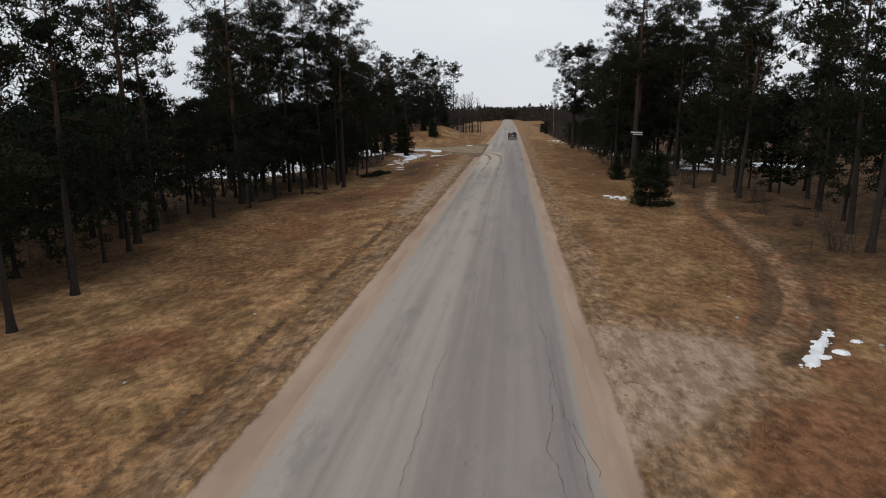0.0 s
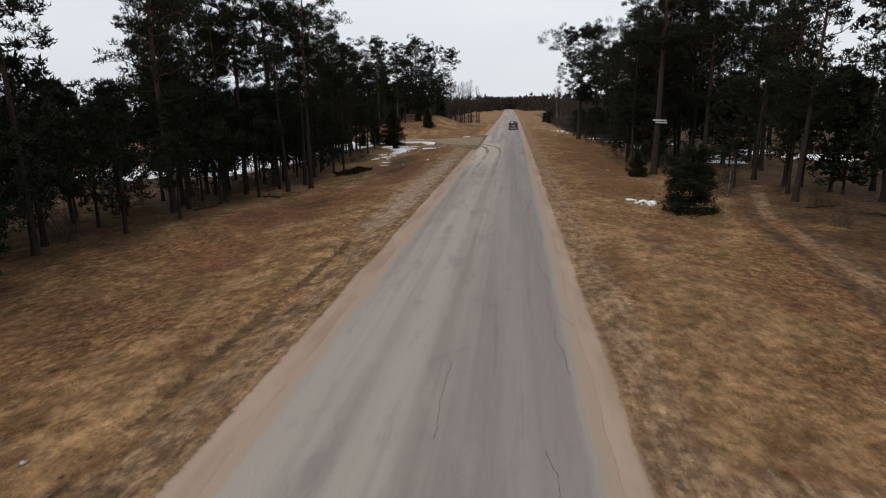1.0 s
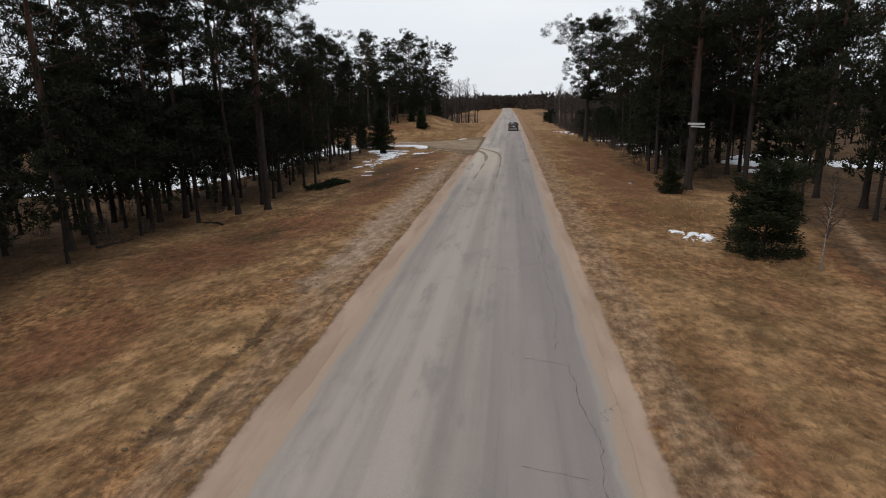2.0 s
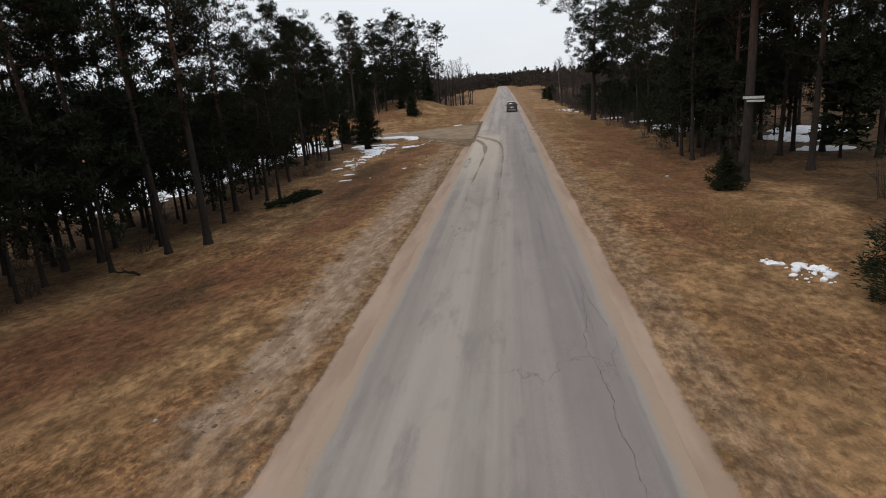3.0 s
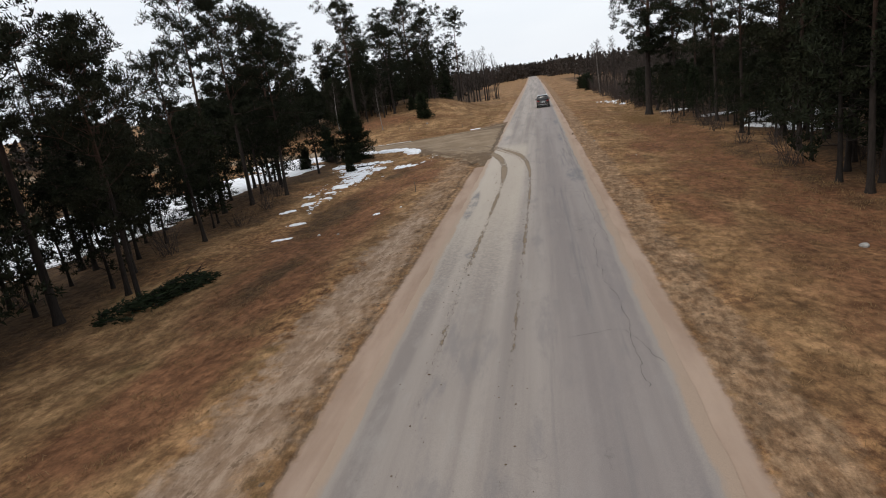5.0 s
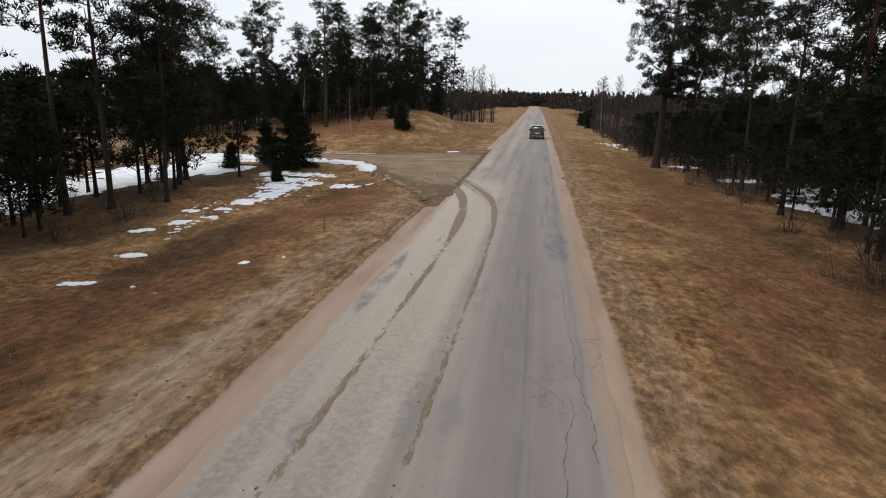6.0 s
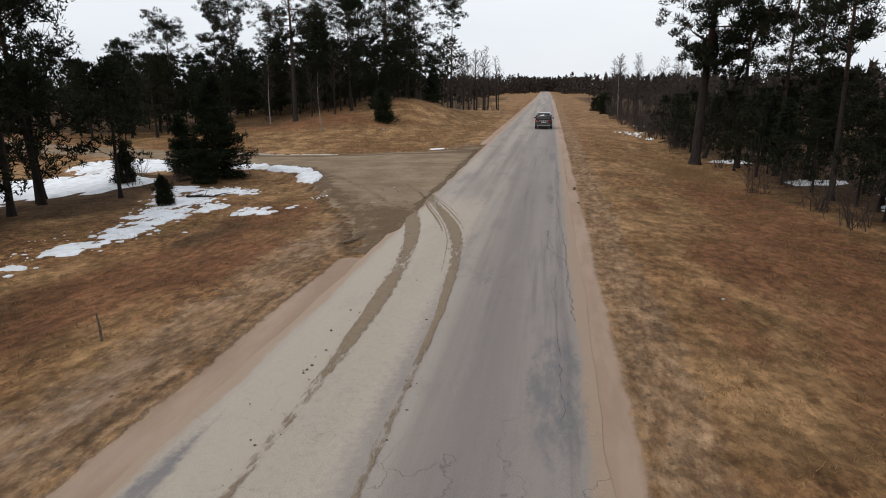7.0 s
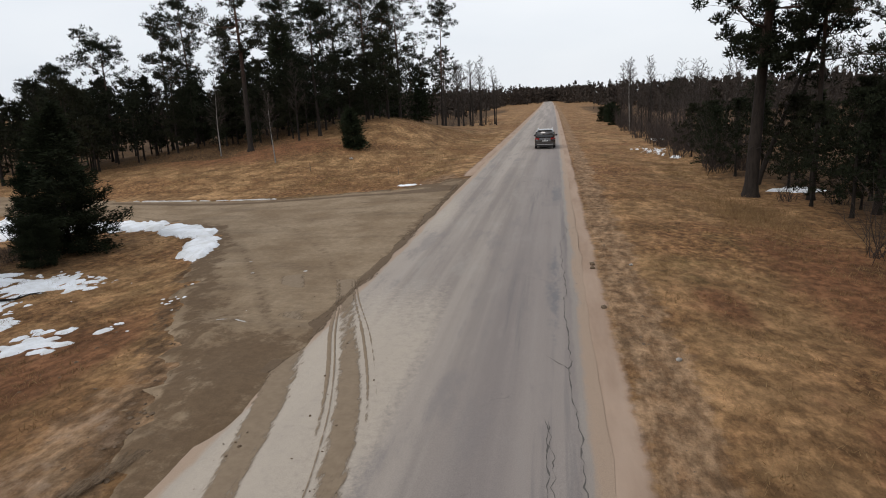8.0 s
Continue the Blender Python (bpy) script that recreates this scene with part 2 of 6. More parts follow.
def bark_material(name, low, high, z0, z1, pale=None):
    k = Mat(name)
    co = k.t.nodes.new("ShaderNodeTexCoord")
    z = k.xyz(co.outputs["Object"])[2]
    ridges = k.noise(9.0, 5, 0.7, vector=co.outputs["Object"], stretch=(1, 1, 0.22))
    z = k.math("ADD", z, k.math("MULTIPLY", k.math("SUBTRACT", k.noise(1.3, 3, 0.5, vector=co.outputs["Object"]), 0.5), 3.0))
    col = k.mix(k.step(z, z0, z1), low, high)
    col = k.mix(k.step(ridges, 0.35, 0.6), k.mix(0.55, col, (0.012, 0.010, 0.009)), col)
    if pale:
        col = k.mix(k.step(k.noise(5.0, 4, 0.7, vector=co.outputs["Object"], stretch=(0.5, 0.5, 2.2)), 0.56, 0.62), col, pale)
    k.bump(ridges, 0.9, 0.05)
    return k.done(col, 0.95, 0.15)


def needle_material(name, dark, light, tint=0.35):
    k = Mat(name)
    oi = k.t.nodes.new("ShaderNodeObjectInfo")
    n = k.noise(0.8, 4, 0.6)
    col = k.mix(k.geo.outputs["Random Per Island"], dark, light)
    col = k.mix(k.step(n, 0.35, 0.7, 0, 0.5), col, dark)
    col = k.mix(k.math("MULTIPLY", oi.outputs["Random"], tint), col, (0.032, 0.027, 0.015))
    return k.done(col, 0.9, 0.08)


def plain(name, a, b, rough=0.8, scale=8.0, spec=0.3, metal=0.0, bump=0.2):
    k = Mat(name)
    n = k.noise(scale, 5, 0.65)
    if bump:
        k.bump(n, bump, 0.02)
    return k.done(k.mix(k.step(n, 0.3, 0.7), a, b), rough, spec, metal)


M_GROUND = ground_material()
M_ASPHALT = asphalt_material()
M_DIRT = dirt_road_material()
M_MUD = mud_material()
M_WET_MUD = mud_material("wet_mud", (0.085, 0.056, 0.034), (0.175, 0.122, 0.078))
M_CRACK = crack_material()
M_SNOW = snow_material()
M_PINE_BARK = bark_material("pine_bark", (0.034, 0.027, 0.023), (0.085, 0.044, 0.029), 5.0, 11.0)
M_DARK_BARK = bark_material("dark_bark", (0.028, 0.023, 0.020), (0.042, 0.034, 0.028), 1.0, 6.0)
M_BIRCH_BARK = bark_material("birch_bark", (0.26, 0.245, 0.225), (0.30, 0.28, 0.255), 0.5, 3.0, pale=(0.06, 0.05, 0.045))
M_TWIG = plain("bare_twigs", (0.028, 0.021, 0.018), (0.060, 0.044, 0.037), 0.9)
M_PINE = needle_material("pine_needles", (0.009, 0.012, 0.007), (0.022, 0.027, 0.014))
M_SPRUCE = needle_material("spruce_needles", (0.010, 0.015, 0.008), (0.026, 0.036, 0.017))
M_FAR = needle_material("far_wood_crowns", (0.028, 0.023, 0.019), (0.075, 0.057, 0.047), 0.0)
M_STRAW = needle_material("dry_grass_blades", (0.165, 0.100, 0.050), (0.30, 0.195, 0.098), 0.0)
M_BRUSH = needle_material("dry_brown_brush", (0.13, 0.075, 0.042), (0.27, 0.168, 0.090), 0.0)


# ---- mesh helpers ----
def mesh_object(name, verts, faces, material, parent=None, smooth=False, label=""):
    me = bpy.data.meshes.new(name)
    me.from_pydata([tuple(v) for v in verts], [], [tuple(f) for f in faces])
    me.materials.append(material)
    if smooth:
        me.polygons.foreach_set("use_smooth", [True] * len(me.polygons))
    me.update()
    ob = new(name, me)
    if parent:
        ob.parent = parent
    if label:
        tagged(ob, label)
    return ob


def part(name, bm, material, parent=None, label="", smooth=False):
    """A bmesh as ONE mesh object under a thing or a part."""
    me = bpy.data.meshes.new(name)
    bm.to_mesh(me)
    bm.free()
    me.materials.append(material)
    if smooth:
        me.polygons.foreach_set("use_smooth", [True] * len(me.polygons))
    ob = new(name, me)
    if parent:
        ob.parent = parent
    if label:
        tagged(ob, label)
    return ob


def float_attr(ob, name, values):
    a = ob.data.attributes.new(name, "FLOAT", "POINT")
    a.data.foreach_set("value", np.asarray(values, dtype=np.float32))


def grid_faces(nx, ny):
    i = np.arange(nx - 1)[None, :] + np.arange(ny - 1)[:, None] * nx
    i = i.ravel()
    return np.stack([i, i + 1, i + 1 + nx, i + nx], 1).tolist()


def smooth01(v, lo, hi):
    u = np.clip((v - lo) / (hi - lo), 0, 1)
    return u * u * (3 - 2 * u)


def bumpy(x, y, scale, seed=0):
    """A cheap smooth noise of plan places, -1 to 1."""
    r = np.random.RandomState(seed)
    out = 0
    for _ in range(7):
        a, p, f = r.uniform(0, 2 * math.pi), r.uniform(0, 6.3), r.uniform(0.6, 1.6)
        out = out + np.sin((x * math.cos(a) + y * math.sin(a)) * f / scale + p)
    return out / 3.5


def seg_distance(x, y, line):
    """Distance of plan places to a polyline."""
    best = np.full(np.shape(x), 1e9)
    for (ax, ay), (bx, by) in zip(line[:-1], line[1:]):
        dx, dy = bx - ax, by - ay
        u = np.clip(((x - ax) * dx + (y - ay) * dy) / (dx * dx + dy * dy), 0, 1)
        best = np.minimum(best, np.hypot(x - ax - u * dx, y - ay - u * dy))
    return best


def blob(x, y, cx, cy, rx, ry, turn=0.0):
    c, s = math.cos(radians(turn)), math.sin(radians(turn))
    dx, dy = x - cx, y - cy
    return np.clip(1.25 - np.hypot((dx * c + dy * s) / rx, (dy * c - dx * s) / ry), 0, 1)


# ---- the lie of the land ----
HALF = 3.02                     # half the width of the asphalt


def road_x(y):
    return -1.4e-5 * np.clip(y - 60, 0, None) ** 2


SIDE = [(-2.0, 98.0), (-8, 100.0), (-14, 103.6), (-24, 105.6), (-40, 109.5), (-60, 116.0), (-92, 128.0)]
SIDE_EDGE = [(-2.6, 80.6), (-3.2, 80.6), (-4.0, 82.4), (-5.0, 85.2), (-7.2, 88.8), (-9.4, 92.9), (-10.8, 96.5), (-12.6, 99.2), (-16, 101.4), (-20, 102.4), (-28, 103.9), (-45, 108), (-92, 124),
             (-92, 132), (-45, 113.5), (-28, 109.0), (-23, 108.0), (-13.6, 107.2), (-6.2, 109.4), (-4.1, 112.6), (-2.6, 114.0)]
PALE = [(3.0, 13.6), (5.1, 13.5), (6.9, 13.5), (7.4, 12.6), (6.9, 10.9), (6.1, 10.0), (5.1, 8.9), (3.9, 7.4), (3.0, 5.5)]
TRACK = [(7.2, 12.4), (8.6, 13.7), (10.2, 16.4), (11.4, 19.5), (12.6, 24.0), (13.2, 30.0), (13.9, 37.0), (17.0, 47.0), (25.0, 62.0), (40.0, 82.0)]


def land(x, y):
    """Height of the ground."""
    x, y = np.asarray(x, float), np.asarray(y, float)
    d = np.abs(x - road_x(y))
    z = -0.02 - 0.45 * smooth01(d, 3.6, 12.0) - 0.3 * smooth01(d, 12.0, 30.0)
    z = z + 0.10 * bumpy(x, y, 2.2, 1) * smooth01(d, 3.8, 8.0) + 0.22 * bumpy(x, y, 9.0, 2) * smooth01(d, 6, 18)
    z = z - 0.08 * smooth01(-x, 3.9, 4.3) * (1 - smooth01(-x + 0.25 * bumpy(x, y, 0.5, 4), 5.3, 5.5)) * (1 - smooth01(y, 26, 40))
    z = z - 0.10 * np.exp(-((x + 5.3) / 0.5) ** 2) * smooth01(y, -20, -5) * (1 - smooth01(y, 70, 84))
    mound = np.exp(-((x + 27) / 15.0) ** 2 - ((y - 152) / 27.0) ** 2)
    z = z + 1.4 * np.exp(-((x + 16.5) / 5.0) ** 2 - ((y - 143) / 11.0) ** 2)
    z = z + (3.9 * mound + 0.35 * bumpy(x, y, 2.6, 3) * smooth01(mound, 0.12, 0.5)) * smooth01(d, 5, 12)
    z = z - 0.5 * np.exp(-((x + 30) / 7.0) ** 2) * smooth01(y, 50, 65) * (1 - smooth01(y, 88, 100))
    side = seg_distance(x, y, SIDE)
    flat = np.maximum(1 - smooth01(side, 4.5, 8.5), smooth01(side_mask(x, y), 0.1, 0.5))
    z = z * (1 - flat) + (-0.06 - 0.35 * smooth01(d, 4, 20)) * flat
    z = np.where(d < 2.9, -0.06, z)
    return z


def side_mask(x, y):
    """From 0 outside to 1 well inside the mouth and the run of the side road; 0.5 on its edge."""
    return ring_mask(x, y, SIDE_EDGE, 2.4)


def ring_mask(x, y, outline, width):
    ring = outline + outline[:1]
    inside = np.zeros(np.shape(x), bool)
    for (ax_, ay_), (bx_, by_) in zip(ring[:-1], ring[1:]):
        if ay_ != by_:
            inside ^= ((ay_ > y) != (by_ > y)) & (x < (bx_ - ax_) * (y - ay_) / (by_ - ay_) + ax_)
    d = seg_distance(x, y, ring)
    return np.clip(0.5 + np.where(inside, d, -d) / width, 0, 1)


xs = np.unique(np.concatenate([
    -np.geomspace(46, 2600, 34), np.arange(-45, -9, 0.6), np.arange(-9, -4.4, 0.3), np.arange(-4.4, -2.6, 0.12), np.arange(-2.6, 2.7, 0.9),
    np.arange(2.7, 4.4, 0.12), np.arange(4.4, 12, 0.3), np.arange(12, 45, 0.6), np.geomspace(46, 2600, 34)]))
ys = np.unique(np.concatenate([-np.geomspace(16, 800, 18), np.arange(-15, 130, 0.6), np.arange(130, 200, 1.0), np.arange(200, 240, 2.0), np.geomspace(241, 4000, 50)]))
gx, gy = (a.ravel() for a in np.meshgrid(xs, ys))
gz = land(gx, gy)
ground = tagged(mesh_object("ground", np.stack([gx, gy, gz], 1), grid_faces(len(xs), len(ys)), M_GROUND, smooth=True),
                "dry yellow and brown spring grass with bare earth", "ground", kind="structure")
gd = np.abs(gx - road_x(gy))
left, right = gx < 0, gx > 0
wob = 0.12 * bumpy(gx, gy, 0.9, 5)
sand = np.clip(1.25 - np.abs(gd - np.where(left, 3.1, 3.0)) / np.where(left, 0.75, 0.62) + wob * 0.5, 0, 1) * (1 - smooth01(side_mask(gx, gy), 0.1, 0.4))
strip = np.where(gy < 30, np.clip(1.15 - np.abs(gd - 4.4) / 1.2, 0, 1) * 0.72, np.clip(1.15 - np.abs(gd - 4.8) / 2.0, 0, 1) * (0.68 + 0.14 * smooth01(gy, 28, 42)))
bare = np.where(left, strip * (1 - smooth01(gy, 112, 120)), 0)
bare = np.maximum(bare, np.where(right, np.clip(1.2 - np.abs(gd - 4.05 - wob) / 1.0, 0, 1) * 0.80, 0))
pale = ring_mask(gx, gy, PALE, 1.8)
pale = np.maximum(pale, np.where(left, np.clip(1.2 - np.abs(gd - 5.0 + 0.3 * wob) / 1.9, 0, 1) * 0.60 * smooth01(gy, 24, 38) * (1 - 0.32 * smooth01(gy, 60, 74)) * (1 - smooth01(gy, 82, 92)), 0))
trk = seg_distance(gx, gy, TRACK)
bare = np.maximum(bare, np.clip(1.25 - trk / 1.6, 0, 1) * 0.54 * (1 - smooth01(gy, 45, 60)))
bare = np.maximum(bare, ring_mask(gx, gy, [(3.4, 15.0), (7.5, 14.8), (9.0, 13.4), (8.0, 10.5), (6.0, 8.2), (3.6, 5.0)], 1.6) * 0.8)
wet = np.clip(1.0 - np.abs(trk - 0.75) / 0.6, 0, 1) * 1.15 * (1 - smooth01(gy, 40, 60)) * smooth01(gx, 7.2, 8.4)
wet = np.maximum(wet, np.where(left, np.clip(1 - np.abs(gd - 5.35 - wob) / 0.36, 0, 1) * np.where(gy < 30, 0.85, 0.6) * (gy < 66), 0))
wet = np.maximum(wet, np.where(left, np.clip(1.3 - np.abs(gd - 4.6 - wob) / 0.8, 0, 1) * 0.44 * (1 - smooth01(gy, 22, 34)), 0))
wet = np.maximum(wet, np.where(left, np.clip(1 - np.abs(gd - 3.98 - wob) / 0.28, 0, 1) * 0.58 * (gy < 84), 0))
wet = np.maximum(wet, np.where(right, np.clip(1.2 - np.abs(gd - 4.15 - wob) / 0.50, 0, 1) * 0.30, 0))
wet = np.maximum(wet, np.clip(1 - np.abs(side_mask(gx, gy) - 0.35) / 0.35, 0, 1) * 0.72 * (gx > -14))
rust = np.where(right & (gd > 3.6), 0.33, 0.25)
for cx, cy, rx, ry, k in (
        (-9.5, 44, 4, 6, 0.7), (-9.2, 66, 3.4, 14, 0.9), (-7, 80, 3, 8, 0.6), (-12, 22, 5, 5, 0.45), (6.5, 13, 4, 3, 0.8), (8.5, 56, 4, 14, 0.6),
        (10.0, 84, 3.5, 30, 0.62), (-9.2, 76, 2.6, 9, 0.85), (-10, 36, 3, 5, 0.5), (9.5, 24, 3, 7, 0.45), (8.5, 76, 3, 16, 0.5), (5.2, 26, 1.6, 8, 0.5),
        (7.2, 8.0, 3.2, 3.4, 0.95), (9.5, 11.5, 2.0, 2.5, 0.7), (-26, 128, 12, 9, 0.85), (9, 33, 2.5, 4, 0.5)):
    rust = np.maximum(rust, blob(gx, gy, cx, cy, rx, ry) * k)
for cx, cy, rx, ry, k in (
        (9.5, 92, 2.5, 16, 0.6), (7.6, 82, 1.8, 4, 0.95), (6.2, 90, 1.0, 3, 0.7), (9.5, 64, 1.6, 4, 0.9), (7.2, 47, 1.5, 4, 0.8), (-8.2, 52, 2.0, 5, 0.95),
        (-8.6, 12, 2.2, 2.0, 0.9), (-10.5, 29, 2.5, 4, 0.8), (12, 70, 3, 22, 0.75), (6.0, 77, 1.2, 4, 0.6), (-11, 64, 2.4, 6, 0.6),
        (-10.4, 43, 3.2, 4.5, 0.95), (-8.0, 59, 1.8, 4.5, 0.95), (-13.5, 30, 3.0, 6.0, 0.45), (-10.3, 74, 1.8, 7.0, 0.9), (11.0, 62, 3.0, 12, 0.95)):
    rust = np.maximum(rust, blob(gx, gy, cx, cy, rx, ry) * k)
for cx, cy, rx, ry, k in (
        (10.5, 76, 2.6, 12, 0.8), (-11.5, 38, 4.5, 7, 0.8), (-33, 131, 13, 9, 0.95), (-24, 126, 6, 5, 0.7), (-8.6, 85, 2.2, 4.5, 0.95),
        (-7.4, 79, 1.6, 4, 0.8), (10.6, 88, 3.0, 14, 0.95), (8.0, 70, 2.2, 8, 0.75), (6.4, 64, 1.5, 5, 0.7)):
    rust = np.maximum(rust, blob(gx, gy, cx, cy, rx, ry) * k)
rust = np.maximum(rust, np.clip(1.3 - trk / 1.9, 0, 1) * 0.85 * (1 - smooth01(gy, 45, 60)))
drift = 1.6 * bumpy(gx, gy, 2.4, 15) + 0.8 * bumpy(gx, gy, 0.8, 16)
litter = np.where(left, smooth01(gd + drift, 11.5, 18), smooth01(gd + drift, 10.0, 16)) * 0.75 * (1 - smooth01(gy, 300, 420))
litter = np.where(left & (gy > 96) & (gy < 125), litter * 0.3, litter)
litter = np.where(left & (gy > 125), litter * smooth01(gd + 0.25 * (gy - 150) + drift, 14, 24), litter)
for cx, cy, rx, ry, k in ((-10.6, 72, 2.2, 8, 0.85), (-9.6, 83, 1.6, 4, 0.7), (-9.0, 60, 1.4, 5, 0.7), (-11.0, 42, 2.4, 4, 0.7), (12.2, 74, 2.0, 18, 0.7), (-34, 128, 9, 5, 0.7)):
    litter = np.maximum(litter, blob(gx, gy, cx, cy, rx, ry) * k)
for nm, vals in (("sand", sand), ("pale", pale), ("bare", bare), ("wet", wet), ("rust", rust), ("litter", litter)):
    float_attr(ground, nm, vals)

# ---- the asphalt road, a low slab with broken edges ----
ry = np.concatenate([np.arange(-60, -4, 2.0), np.arange(-4, 150, 0.35), np.arange(150, 620, 4.0)])
nu = 25
u = np.linspace(-1, 1, nu)
rx_, ry_ = (a.ravel() for a in np.meshgrid(u, ry))
ragged = 0.030 * bumpy(rx_ * 3, ry_, 0.30, 8) + 0.025 * bumpy(rx_ * 3, ry_, 1.6, 9)
px = rx_ * (HALF + ragged * (np.abs(rx_) > 0.9)) + road_x(ry_)
pz = 0.035 * (1 - rx_ ** 2) + 0.012 - 0.022 * smooth01(np.abs(rx_), 0.90, 1.0) + 0.008 * bumpy(px, ry_, 1.1, 10)
top = np.stack([px, ry_, pz], 1)
nr = len(ry)
lip_l, lip_r = top[0::nu], top[nu - 1::nu]
skirt_l = np.stack([lip_l[:, 0] - 0.03, ry, np.full(nr, -0.12)], 1)
skirt_r = np.stack([lip_r[:, 0] + 0.03, ry, np.full(nr, -0.12)], 1)
faces = grid_faces(nu, nr)
n0 = len(top)
for i in range(nr - 1):
    for a, b in ((n0, n0 + 2 * nr), (n0 + 3 * nr, n0 + nr)):
        faces.append((b + i, a + i, a + i + 1, b + i + 1))
road = tagged(mesh_object("road", np.concatenate([top, lip_l, lip_r, skirt_l, skirt_r]), faces, M_ASPHALT, smooth=True),
              "worn grey asphalt road with dusty streaks and cracks", "road", kind="structure")
ax, ay = np.concatenate([px, lip_l[:, 0], lip_r[:, 0], skirt_l[:, 0], skirt_r[:, 0]]), np.concatenate([ry_, ry, ry, ry, ry])
float_attr(road, "edge", np.clip((np.abs(ax - road_x(ay)) - (HALF - 0.50)) / 0.36, 0, 1))
tar = np.maximum.reduce([blob(ax, ay, 2.35, 73.0, 0.62, 2.9), blob(ax, ay, 2.2, 91, 0.35, 7.0) * 0.7, blob(ax, ay, -2.55, 68, 0.34, 4.4) * 0.95,
                         blob(ax, ay, 2.3, 106, 0.4, 5.0) * 0.8, blob(ax, ay, -1.8, 60, 0.3, 0.6) * 0.9, blob(ax, ay, 0.3, 108, 0.35, 6) * 0.5])
float_attr(road, "tar", tar)
dust = smooth01(-ax, -0.3, 0.6) * smooth01(ay, 40, 70) * (1 - smooth01(ay, 86, 96)) * 0.66
dust = np.maximum(dust, blob(ax, ay, -2.6, 101, 1.6, 10) * 0.5)
float_attr(road, "dust", dust)

# ---- the side road ----
sx, sy = (a.ravel() for a in np.meshgrid(np.unique(np.concatenate([np.arange(-16, -2.6, 0.25), np.arange(-32, -16, 0.5), np.arange(-92, -32, 2.0)])), np.arange(73, 140, 0.25)))
sm = side_mask(sx, sy)
sm = sm + (0.11 * bumpy(sx, sy, 0.32, 77) + 0.08 * bumpy(sx, sy, 0.13, 78)) * (sx > -30) * (sx < -3.3)
sz = land(sx, sy) + 0.03 * smooth01(sm, 0.4, 0.6) - 0.08 * (1 - smooth01(sm, 0.25, 0.5)) + 0.012 * bumpy(sx, sy, 0.7, 12) + 0.055 * bumpy(sx, sy, 0.34, 13) * blob(sx, sy, -5.6, 87.5, 2.0, 5.5, 28) + 0.09 * np.abs(bumpy(sx, sy, 0.22, 14)) * blob(sx, sy, -4.5, 85.4, 1.1, 2.6, 25) + 0.05 * np.clip(blob(sx, sy, -5.6, 87.5, 2.6, 6.5, 28) * 2, 0, 1) * smooth01(sm, 0.42, 0.62)
snx = len(np.unique(sx))
keep = [f for f in grid_faces(snx, len(sx) // snx) if max(sm[i] for i in f) > 0.3]
side_road = tagged(mesh_object("side_road", np.stack([sx, sy, sz], 1), keep, M_DIRT, smooth=True),
                   "packed brown dirt side road with wet ruts", "dirt road", kind="structure")
near = sx > -14
ruts = np.zeros_like(sx)
for k, w, bend in ((0.62, 0.45, [(-3.3, 86.6), (-4.7, 88.4), (-6.2, 91.0), (-8.9, 95.0), (-13, 100.2), (-20, 103.2), (-60, 114.0)]),
                   (0.55, 0.40, [(-2.9, 89.2), (-3.7, 91.0), (-5.2, 94.0), (-8.2, 98.2), (-13, 102.2), (-22, 104.8), (-60, 116.0)]),
                   (0.45, 0.40, [(-3.0, 94.0), (-4.4, 97.4), (-7.4, 101.2), (-13, 103.8), (-24, 105.8)]),
                   (0.48, 0.50, [(-2.9, 106.4), (-6.0, 104.9), (-11, 104.4), (-20, 105.2)]),
                   (0.42, 0.40, [(-2.9, 103.6), (-5.4, 103.0), (-10, 103.0), (-16, 104.0)])):
    ruts = np.maximum(ruts, np.clip(1.0 - seg_distance(sx, sy, bend) / w, 0, 1) * k)
far_rut = seg_distance(sx, sy, [(-2.8, 109.3), (-6.4, 107.5), (-9.6, 107.0), (-12.8, 106.3), (-16, 106.2), (-24, 107.3)])
ruts = np.maximum(ruts, np.clip(1.2 - far_rut / (0.40 + 0.6 * smooth01(sx, -8, -4)), 0, 1) * 1.4)
float_attr(side_road, "ruts", ruts)
float_attr(side_road, "wet", np.maximum.reduce([np.clip(1 - np.abs(sm - 0.60) / 0.30, 0, 1) * 0.78 * near, ring_mask(sx, sy, [(-9.3, 92.9), (-8.1, 92.6), (-5.2, 88.5), (-3.7, 86.2), (-5.0, 85.6), (-6.8, 88.6)], 1.6) * 0.55, ring_mask(sx, sy, [(-3.3, 81.8), (-4.2, 84.6), (-5.0, 86.8), (-4.0, 87.0), (-3.0, 86.6), (-2.8, 84.0)], 2.0) * 1.0, blob(sx, sy, -4.5, 85.6, 0.45, 2.6, 27) * 0.62,
                                                blob(sx, sy, -6.0, 110.5, 4.0, 1.2, -20) * 0.9, np.clip(1 - np.abs(sx + 3.3) / 0.6, 0, 1) * 0.62 * (sy > 96)]))
bmw = bmesh.new()
bmw.from_mesh(side_road.data)
bmesh.ops.delete(bmw, geom=[v for v in bmw.verts if not v.link_faces], context="VERTS")
bmw.to_mesh(side_road.data)
bmw.free()


def road_top(x, y):
    """Height of the asphalt at a plan place."""
    a = min(1.0, abs(x) / HALF)
    return 0.035 * (1 - a ** 2) + 0.012 - 0.022 * float(smooth01(np.array(a), 0.90, 1.0)) + 0.008 * float(bumpy(x, y, 1.1, 10))


